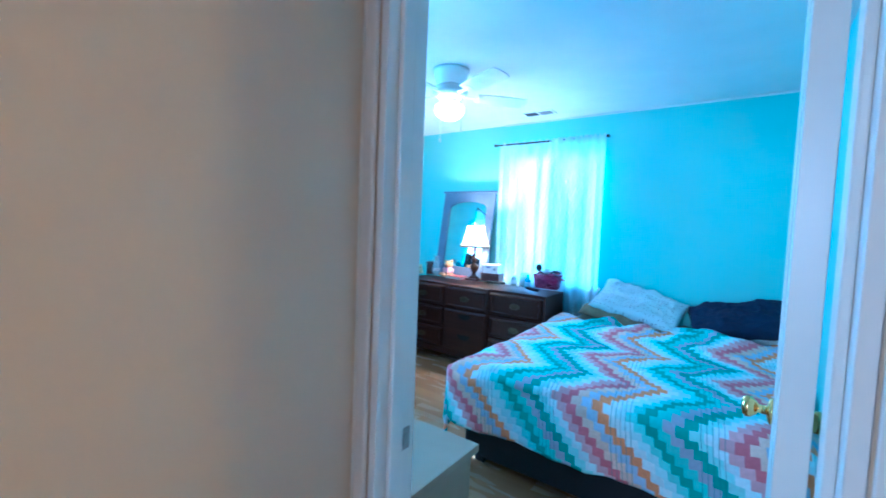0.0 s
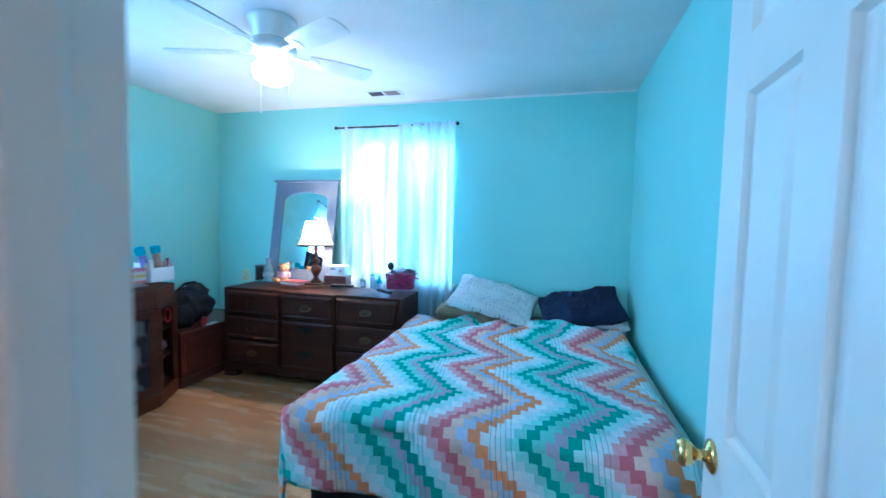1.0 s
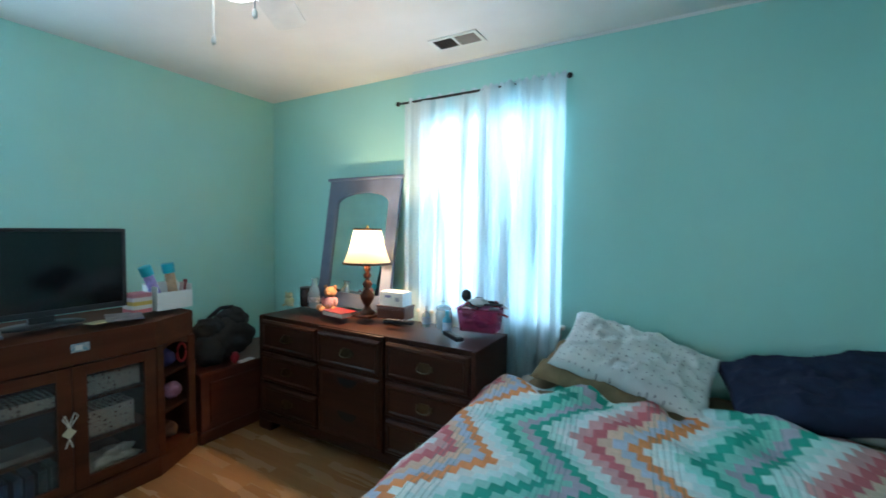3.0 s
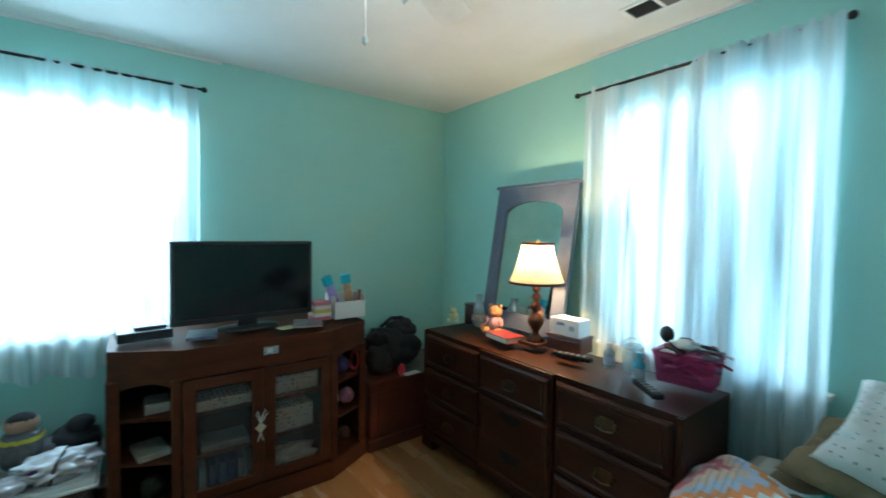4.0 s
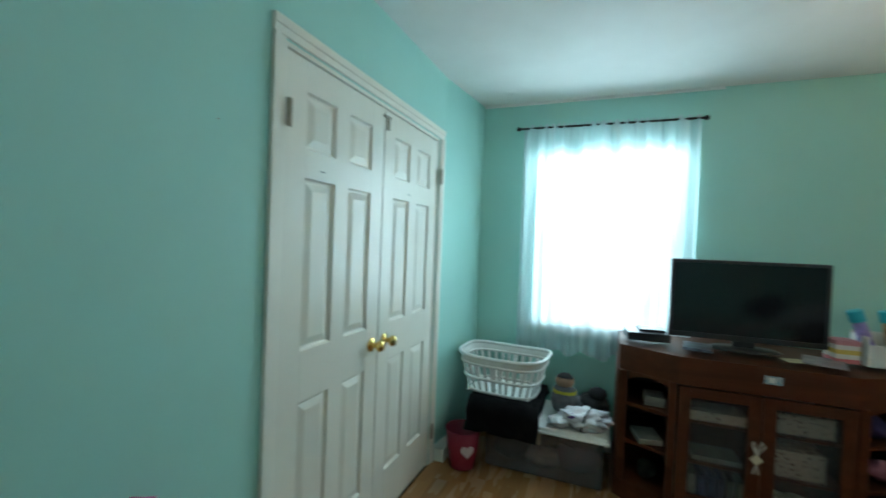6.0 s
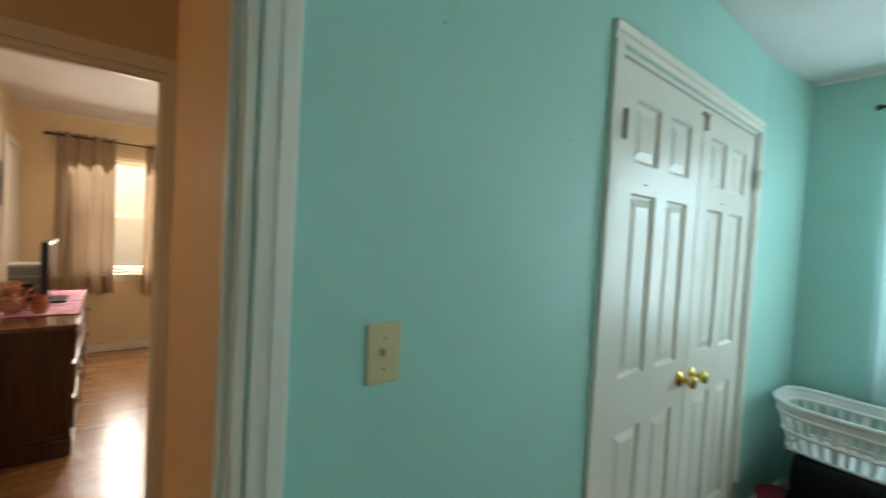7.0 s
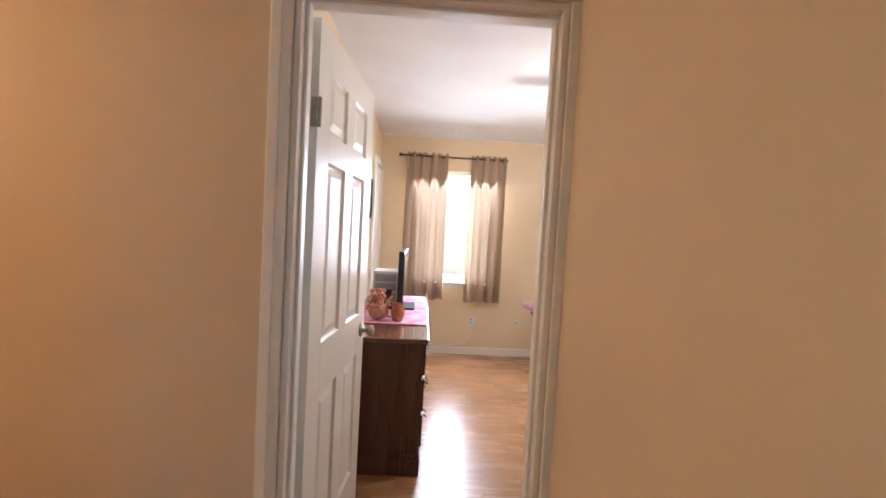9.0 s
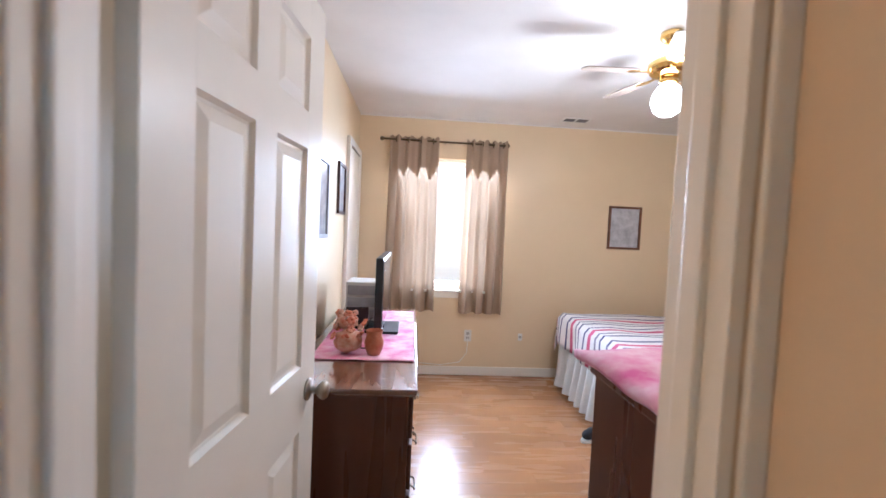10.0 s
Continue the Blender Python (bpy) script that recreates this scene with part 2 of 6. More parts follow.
def merge(*bms):
    out = bms[0]
    for b in bms[1:]:
        me = bpy.data.meshes.new("joined")
        b.to_mesh(me)
        b.free()
        out.from_mesh(me)
        bpy.data.meshes.remove(me)
    return out


# ---- walls, ceiling ----
def wall_with_hole(name, axis, near, far, a0, a1, holes, material, label, near_b=None):
    """A wall between near and far on one axis, from a0 to a1 on the other, with holes (b0, b1, z0, z1)."""
    bm = bmesh.new()
    cuts = sorted(holes)
    rows, at = [], a0
    for b0, b1, z0, z1 in cuts:
        rows.append((at, b0, 0, C))
        if z0 > 0:
            rows.append((b0, b1, 0, z0))
        rows.append((b0, b1, z1, C))
        at = b1
    rows.append((at, a1, 0, C))
    for p, q, z0, z1 in rows:
        if axis == "y":
            box(bm, p, q, near, far, z0, z1)
        else:
            box(bm, near, far, p, q, z0, z1)
    ob = part(name, bm, material, label=label, kind="structure")
    return tagged(ob, category="wall")


WIN_N = (-0.40, 0.52, 0.84, 2.09)
WIN_W = (3.60, 4.52, 0.86, 2.06)
WIN_S = (0.64, 1.56, 0.83, 2.07)
bm = bmesh.new()
for r in ((W - 0.2, -0.5, N, N + 0.2, 0, C), (-0.5, WIN_N[0], NP, N + 0.2, 0, C), (WIN_N[0], WIN_N[1], NP, N + 0.2, 0, WIN_N[2]), (WIN_N[0], WIN_N[1], NP, N + 0.2, WIN_N[3], C), (WIN_N[1], E + 0.2, NP, N + 0.2, 0, C)):
    box(bm, *r)
tagged(part("wall_north", bm, AQUA, label="aqua painted wall with a curtained window", kind="structure"), category="wall")
wall_with_hole("wall_west", "x", W - 0.2, W, R2S - 0.2, N, [WIN_W], AQUA, "aqua painted wall with a curtained window")
wall_with_hole("wall_east", "x", E, E + 0.2, HALL_N, N, [], AQUA, "plain aqua painted wall beside the bed")
CLO = (-1.285, 0.04, 0, 2.035)
D1 = (1.066, 1.719, 0, 2.035)
D2 = (1.064, 1.797, 0, 2.035)
wall_with_hole("wall_south", "y", S - 0.055, S, W, E, [CLO, D1], AQUA, "aqua painted wall with closet and door openings")
wall_with_hole("wall_hall_north", "y", HALL_N, S - 0.055, W, E + 0.2, [CLO, D1], HALLPAINT, "cream painted back of the bedroom wall")
wall_with_hole("wall_hall_west", "x", HALL_W - 0.1, HALL_W, HALL_S, HALL_N, [], HALLPAINT, "plain cream painted hall end wall")
bm = bmesh.new()      # the wall runs slightly out of square to the corner
for z0, z1 in ((0, C),):
    lo = [bm.verts.new((x, y, z0)) for x, y in ((CLO[0] - 0.062, S - 0.003), (W, S + 0.075), (W, S - 0.003))]
    hi = [bm.verts.new((v.co.x, v.co.y, z1)) for v in lo]
    bm.faces.new(lo[::-1])
    bm.faces.new(hi)
    for i in range(3):
        bm.faces.new((lo[i], lo[(i + 1) % 3], hi[(i + 1) % 3], hi[i]))
    bmesh.ops.recalc_face_normals(bm, faces=bm.faces)
tagged(part("wall_south_corner", bm, AQUA, label="aqua painted wall end running to the corner", kind="structure"), category="wall")
tagged(part("wall_hall_corner", boxes([(1.87, 4.8, 2.55, HALL_N, 0, C)]), HALLPAINT, label="cream painted hall wall with an outer corner", kind="structure"), category="wall")
wall_with_hole("wall_hall_south", "y", R2N + 0.055, HALL_S, W, 4.8, [D2], HALLPAINT, "cream painted hall wall with a door opening")
wall_with_hole("wall_room_two_north", "y", R2N, R2N + 0.055, W, 2.15, [D2], CREAM, "cream painted wall inside the second bedroom")
wall_with_hole("wall_room_two_east", "x", R2E, R2E + 0.2, R2S - 0.2, R2N, [], CREAM, "cream painted bedroom wall")
wall_with_hole("wall_room_two_south", "y", R2S - 0.2, R2S, W, R2E, [WIN_S], CREAM, "cream painted wall with a curtained window")
wall_with_hole("wall_room_two_west", "x", W, W + 0.03, R2S, R2N, [], CREAM, "cream painted bedroom wall")
wall_with_hole("wall_hall_east", "x", 4.7, 4.8, HALL_S, 2.55, [], HALLPAINT, "plain cream painted hall wall")
tagged(part("ceiling", boxes([(W - 0.2, 4.8, R2S - 0.2, N + 0.2, C, C + 0.15)]), CEIL, label="white painted textured ceiling", kind="structure"), category="ceiling")


cove = thing("ceiling_trim", "thin white caulked edge between wall and ceiling", "ceiling trim", kind="structure")
for r in ((W, W + 0.012, S + 0.08, 4.72), (-0.5, E - 0.006, NP - 0.006, NP)):
    part("edge_strip", boxes([(*r, C - 0.018, C)], 0.003), CEIL, cove)
part("edge_strip", boxes([(W + 0.03, R2E, R2S, R2S + 0.006, C - 0.012, C)], 0.002), CEIL, cove)


def casing(name, opening, face, out, material=TRIM, sides=("l", "r", "t"), label="white moulded door casing"):
    """Door trim round an opening in a wall across y; out is +1 where the room lies at larger y."""
    x0, x1, _, top = opening
    root = thing(name, label, "door trim", kind="structure")
    def strip(nm, a0, a1, z0, z1, upright, flip):
        bm = bmesh.new()
        for o, w, d in ((0.0, 0.0560, 0.011), (0.026, 0.057, 0.0165)):
            f0, f1 = (o, w)
            if upright:
                p, q = (a0 - 0.003 - f1, a0 - 0.003 - f0) if flip else (a0 + 0.003 + f0, a0 + 0.003 + f1)
                box(bm, p, q, min(face, face + out * d), max(face, face + out * d), z0, z1, 0.0045)
            else:
                box(bm, a0, a1, min(face, face + out * d), max(face, face + out * d), z0 + f0, z0 + f1, 0.0045)
        part(nm, bm, material, root)
    if "l" in sides:
        strip("side_casing", x0, 0, 0, top + 0.003, True, True)
    if "r" in sides:
        strip("side_casing", x1, 0, 0, top + 0.003, True, False)
    strip("head_casing", x0 - 0.06, x1 + 0.06, top + 0.003, 0, False, False)
    return root


def jamb(name, opening, y0, y1, stop_y):
    x0, x1, _, top = opening
    root = thing(name, "white painted door jamb with stop", "door jamb", kind="structure")
    for p, q in ((x0 - 0.002, x0 + 0.016), (x1 - 0.016, x1 + 0.002)):
        part("side_jamb", boxes([(p, q, y0, y1, 0, top - 0.016)], 0.001), TRIM, root)
    part("head_jamb", boxes([(x0 - 0.002, x1 + 0.002, y0, y1, top - 0.016, top + 0.002)], 0.001), TRIM, root)
    for p, q in ((x0 + 0.016, x0 + 0.027), (x1 - 0.027, x1 - 0.016)):
        part("door_stop", boxes([(p, q, stop_y, stop_y + 0.035, 0, top - 0.028)], 0.003), TRIM, root)
    part("door_stop", boxes([(x0 + 0.016, x1 - 0.016, stop_y, stop_y + 0.035, top - 0.028, top - 0.016)], 0.003), TRIM, root)
    return root


def knob_bm(s=1):
    b = lathe([(0.0, 0), (0.032, 0), (0.033, 0.004), (0.026, 0.009), (0.012, 0.012), (0.010, 0.028), (0.018, 0.034), (0.026, 0.044), (0.027, 0.053), (0.022, 0.061), (0.010, 0.064), (0.0, 0.064)], 20)
    return b


def panel_door(name, w, h, place, turn, label, knob_at, knob_mat, knob_sides=(1, -1), hinge_x=0.0, hinges=True, kind="structure"):
    """A six-panel leaf: local x along its width, y its thickness, z up."""
    root = thing(name, label, "door", place, turn, kind=kind)
    T = 0.034
    st, mid = 0.115 * w / 0.71, 0.10 * w / 0.71
    rails = [0.0, 0.235, 0.80, 0.985, 1.60, 1.70, 1.90, h]
    bm = bmesh.new()
    for p, q in ((0, st), (w - st, w)):
        box(bm, p, q, 0, T, 0, h, 0.0015)
    for z0, z1 in zip(rails[::2], rails[1::2]):
        box(bm, st, w - st, 0.0002, T - 0.0002, z0, z1)
    for z0, z1 in zip(rails[1::2], rails[2::2]):
        box(bm, w / 2 - mid / 2, w / 2 + mid / 2, 0.0002, T - 0.0002, z0, z1)
    leaf = part("leaf", bm, DOORW, root)
    for x0, x1 in ((st, w / 2 - mid / 2), (w / 2 + mid / 2, w - st)):
        for z0, z1 in zip(rails[1::2], rails[2::2]):
            b = bmesh.new()
            rings = []
            for inset, dep in ((0.0, 0.001), (0.007, 0.011), (0.014, 0.0125), (0.040, 0.0045), (0.042, 0.004)):
                rings.append((inset, dep))
            for side in (0, 1):
                prev = None
                for inset, dep in rings:
                    y = dep if side == 0 else T - dep
                    ring = [b.verts.new(c) for c in ((x0 + inset, y, z0 + inset), (x1 - inset, y, z0 + inset), (x1 - inset, y, z1 - inset), (x0 + inset, y, z1 - inset))]
                    if prev:
                        for k in range(4):
                            b.faces.new((prev[k], prev[(k + 1) % 4], ring[(k + 1) % 4], ring[k]))
                    prev = ring
                b.faces.new(prev)
            bmesh.ops.recalc_face_normals(b, faces=b.faces)
            part("panel", b, DOORW, root)
    for s in knob_sides:
        b = knob_bm()
        m = pose(knob_at[0], T if s > 0 else 0, knob_at[1], -90 * s, 0, 0)
        bmesh.ops.transform(b, matrix=m, verts=b.verts)
        part("knob", b, knob_mat, root, "polished brass knob" if knob_mat is BRASS else "satin knob", smooth=True)
    if hinges:
        for z in (0.2, 1.735):
            part("hinge", merge(tube([(hinge_x, -0.006, z - 0.045), (hinge_x, -0.006, z + 0.045)], 0.006), boxes([(hinge_x - 0.003, hinge_x - 0.001, 0.001, 0.021, z - 0.045, z + 0.045)])), STEEL, root, "worn steel hinge")
    return root


# bedroom door, swung open into the room
casing("door_trim_bedroom", D1, S, 1)
casing("door_trim_bedroom_hall", D1, HALL_N, -1, label="white moulded door casing on the hall side")
jamb("door_jamb_bedroom", D1, HALL_N, S, HALL_N + 0.03)
tagged(part("strike_plate", merge(boxes([(D1[0] + 0.016, D1[0] + 0.018, S - 0.040, S - 0.014, 0.905, 0.95)]), boxes([(D1[0] + 0.0185, D1[0] + 0.0215, S - 0.036, S - 0.022, 0.915, 0.94)], 0.001)), STEEL, label="worn brass strike plate in the door jamb"), category="strike plate")
panel_door("door_1", 0.70, 2.02, (1.694, 3.108, 0.008), 86.8, "white six-panel door standing open with brass knob", (0.645, 0.92), BRASS, hinge_x=0.0)
# closet doors
casing("door_trim_closet", CLO, S, 1)
jamb("door_jamb_closet", CLO, HALL_N, S - 0.002, S - 0.095)
CW = (CLO[1] - CLO[0] - 0.032 - 0.013) / 2
panel_door("closet_door", CW, 2.005, (CLO[0] + 0.019, S - 0.04, 0.008), 0, "white six-panel closet door, closed, with brass knob", (CW - 0.055, 0.905), BRASS, (1,), hinges=False)
panel_door("closet_door", CW, 2.005, (CLO[0] + 0.026 + CW, S - 0.04, 0.008), 0, "white six-panel closet door, closed, with brass knob", (0.055, 0.905), BRASS, (1,), hinges=False)
for leaf, x in ((bpy.data.objects["closet_door"], 0.36), (bpy.data.objects["closet_door.001"], 0.43)):
    part("scratch", boxes([(x, x + 0.028, 0.0338, 0.0348, 1.633, 1.6365)]), BLACK, leaf, "short dark scratch")
for x in (CLO[0] + 0.004, CLO[1] - 0.004):
    for z in (0.22, 1.80):
        tagged(part("closet_hinge", merge(boxes([(x - 0.014, x + 0.014, S + 0.0195, S + 0.022, z - 0.045, z + 0.045)]), tube([(x, S + 0.024, z - 0.045), (x, S + 0.024, z + 0.045)], 0.006)), STEEL, label="worn steel hinge on the closet door trim"), category="hinge")
tagged(part("door_catch", boxes([(-0.655, -0.635, S - 0.0055, S + 0.004, 1.92, 1.985), (-0.66, -0.60, S - 0.004, S + 0.006, 1.975, 1.985)], 0.001), STEEL, label="small steel catch at the top of the closet doors"), category="catch")
# second bedroom door
casing("door_trim_room_two", D2, HALL_S, 1)
casing("door_trim_room_two_inside", D2, R2N, -1, label="white moulded door casing inside the second bedroom")
jamb("door_jamb_room_two", D2, R2N, HALL_S, R2N + 0.04)
panel_door("door_2", 0.735, 2.02, (1.772, 1.505, 0.008), -95.5, "white six-panel door standing open with satin knob", (0.675, 0.90), STEEL, hinge_x=0.0)


# ---- baseboards ----
def baseboard(name, rows):
    root = thing(name, "white painted baseboard", "baseboard", kind="structure")
    for x0, x1, y0, y1 in rows:
        part("board", boxes([(x0, x1, y0, y1, 0, 0.085)], 0.004), TRIM, root)


baseboard("baseboard", [(W, W + 0.013, S, N), (W + 0.013, -0.5, N - 0.013, N), (-0.5, E - 0.013, NP - 0.013, NP), (E - 0.013, E, S + 0.9, NP), (W + 0.013, CLO[0] - 0.062, S, S + 0.08), (CLO[1] + 0.062, D1[0] - 0.062, S, S + 0.013)])
baseboard("baseboard_room_two", [(W + 0.03, R2E, R2S, R2S + 0.013), (R2E - 0.013, R2E, R2S + 0.013, 1.3)])
baseboard("baseboard_hall", [(HALL_W, HALL_W + 0.013, HALL_S + 0.02, HALL_N - 0.02), (D2[1] + 0.062, 4.7, HALL_S, HALL_S + 0.013)])


# ---- windows ----
def window(name, hole, plane, axis, out, label):
    """A white double-hung sash window; plane is the wall's inner face, out the way outdoors."""
    a0, a1, z0, z1 = hole
    root = thing(name, label, "window", kind="structure")
    def b(p, q, d0, d1, s0, s1, bev=0.003):
        u, v = sorted((plane + out * d0, plane + out * d1))
        return (p, q, u, v, s0, s1) if axis == "y" else (u, v, p, q, s0, s1)
    zm = (z0 + z1) / 2
    for r in ((a0, a0 + 0.03, 0.02, 0.14, z0, z1), (a1 - 0.03, a1, 0.02, 0.14, z0, z1), (a0 + 0.03, a1 - 0.03, 0.02, 0.14, z1 - 0.03, z1), (a0 + 0.03, a1 - 0.03, 0.02, 0.14, z0, z0 + 0.03)):
        part("window_frame", boxes([b(*r)], 0.002), TRIM, root)
    for s0, s1, d in ((z0 + 0.03, zm + 0.02, 0.06), (zm - 0.02, z1 - 0.03, 0.095)):
        part("sash", boxes([b(a0 + 0.03, a0 + 0.075, d, d + 0.03, s0, s1), b(a1 - 0.075, a1 - 0.03, d, d + 0.03, s0, s1), b(a0 + 0.075, a1 - 0.075, d, d + 0.03, s0, s0 + 0.04), b(a0 + 0.075, a1 - 0.075, d, d + 0.03, s1 - 0.04, s1)], 0.002), TRIM, root)
        g = part("pane", boxes([b(a0 + 0.075, a1 - 0.075, d + 0.012, d + 0.016, s0 + 0.04, s1 - 0.04)]), GLASS, root)
        g.visible_shadow = False
    part("window_sill", boxes([b(a0 - 0.04, a1 + 0.04, -0.045, 0.02, z0 - 0.022, z0)], 0.004), TRIM, root)
    part("apron", boxes([b(a0 - 0.02, a1 + 0.02, -0.012, -0.0005, z0 - 0.08, z0 - 0.0225)], 0.003), TRIM, root)
    return root


window("window_1", WIN_N, NP, "y", 1, "white double-hung window blown out with daylight")
window("window_2", WIN_W, W, "x", -1, "white double-hung window blown out with daylight")
window("window_3", WIN_S, R2S, "y", -1, "white double-hung window between taupe curtains")


def rod(name, p0, p1, wall_axis, wall, label, finial=0.016, r=0.008, material=BLACKMETAL):
    root = thing(name, label, "curtain rod")
    a, b = Vector(p0), Vector(p1)
    d = (b - a).normalized()
    part("bar", tube([a, b], r), material, root, smooth=True)
    for e, s in ((a, -1), (b, 1)):
        bm = bmesh.new()
        bmesh.ops.create_uvsphere(bm, u_segments=12, v_segments=8, radius=finial)
        bmesh.ops.translate(bm, vec=e + d * s * finial * 0.8, verts=bm.verts)
        part("finial", bm, material, root, smooth=True)
        q = e - d * s * 0.06
        w = q.copy()
        w[wall_axis] = wall
        part("bracket", tube([q, w], 0.005), material, root)
    m = (a + b) / 2
    w = m.copy()
    w[wall_axis] = wall
    part("bracket", tube([m, w], 0.005), material, root)


rod("curtain_rod", (-0.565, 6.335, 2.22), (0.55, 6.335, 2.22), 1, NP, "thin dark metal curtain rod with ball ends")
rod("curtain_rod", (-1.905, 3.46, 2.235), (-1.905, 4.605, 2.235), 0, W, "thin dark metal curtain rod with ball ends")


def curtain(name, p0, p1, top, bottom, folds, depth, seed, material, label, category="curtain", flare=0.0, thick_end=0.0, ragged=0.02):
    """A hanging pleated cloth from p0 to p1 in plan; pleats wander and loosen downwards."""
    a, b = Vector((*p0, 0)), Vector((*p1, 0))
    d = (b - a)
    n = Vector((-d.y, d.x, 0)).normalized()
    def fn(u, v):
        ph = 2 * math.pi * folds * (u + 0.035 * math.sin(5.3 * u + seed) + 0.02 * noise.noise(Vector((u * 6, v * 1.5, seed))))
        amp = depth * (0.45 + 0.55 * v) * (0.7 + 0.5 * noise.noise(Vector((u * 9, seed, v))))
        off = amp * math.sin(ph) + 0.3 * amp * math.sin(2.3 * ph + seed) + 0.012 * noise.noise(Vector((u * 4, v * 4, seed + 3)))
        z = top + (bottom - top) * v + (ragged * noise.noise(Vector((u * 7, 0, seed))) if v > 0.9 else 0) + (0.012 * math.sin(ph * 1.7) if v < 0.02 else 0)
        s = u + flare * v * (u - 0.5)
        return a + d * s + n * off + Vector((0, 0, z))
    bm = sheet(int(folds * 12), 26, fn)
    ob = part(name, bm, material, smooth=True)
    return tagged(ob, label, category)


SHL = "sheer white curtain panel glowing with daylight"
curtain("curtain", (-0.53, 6.337), (0.40, 6.337), 2.235, 0.36, 8, 0.024, 1, SHEER, SHL)
curtain("curtain", (0.06, 6.318), (0.55, 6.318), 2.235, 0.34, 6, 0.026, 2, SHEER, SHL)
curtain("curtain", (-1.903, 3.49), (-1.903, 4.06), 2.25, 0.66, 8, 0.018, 3, SHEERW, SHL, ragged=0.05)
curtain("curtain", (-1.903, 4.03), (-1.903, 4.59), 2.25, 0.65, 8, 0.018, 4, SHEERW, SHL, ragged=0.06)
rod("curtain_rod", (0.585, -1.80, 2.21), (1.72, -1.80, 2.21), 1, R2S, "bronze metal curtain rod with ball ends", 0.02, 0.009, OLDBRASS)
TPL = "taupe grommet-top curtain panel hanging beside a window"
for k, (x0, x1, bt) in enumerate(((1.66, 1.21, 0.63), (0.95, 0.56, 0.62))):
    panel = curtain("taupe_curtain", (x0, -1.80), (x1, -1.80), 2.24, bt, 4, 0.055, 6 + k, TAUPE, TPL, flare=0.06)
    for i in range(4):
        x = x0 + (x1 - x0) * (i + 0.5) / 4
        part("grommet", tube([(x, -1.80 + 0.026 * math.cos(j * math.pi / 6), 2.21 + 0.026 * math.sin(j * math.pi / 6)) for j in range(12)], 0.005, 6, True), OLDBRASS, panel, "bronze grommet ring")


# ---- bed ----
QCOL = [(0.76, 0.50, 0.38), (0.50, 0.52, 0.64), (0.80, 0.28, 0.10), (0.77, 0.78, 0.77), (0.62, 0.76, 0.76), (0.34, 0.68, 0.62), (0.030, 0.36, 0.27),
        (0.26, 0.62, 0.53), (0.42, 0.38, 0.46), (0.030, 0.36, 0.27), (0.48, 0.72, 0.68), (0.74, 0.77, 0.77), (0.70, 0.36, 0.36), (0.62, 0.15, 0.17)]


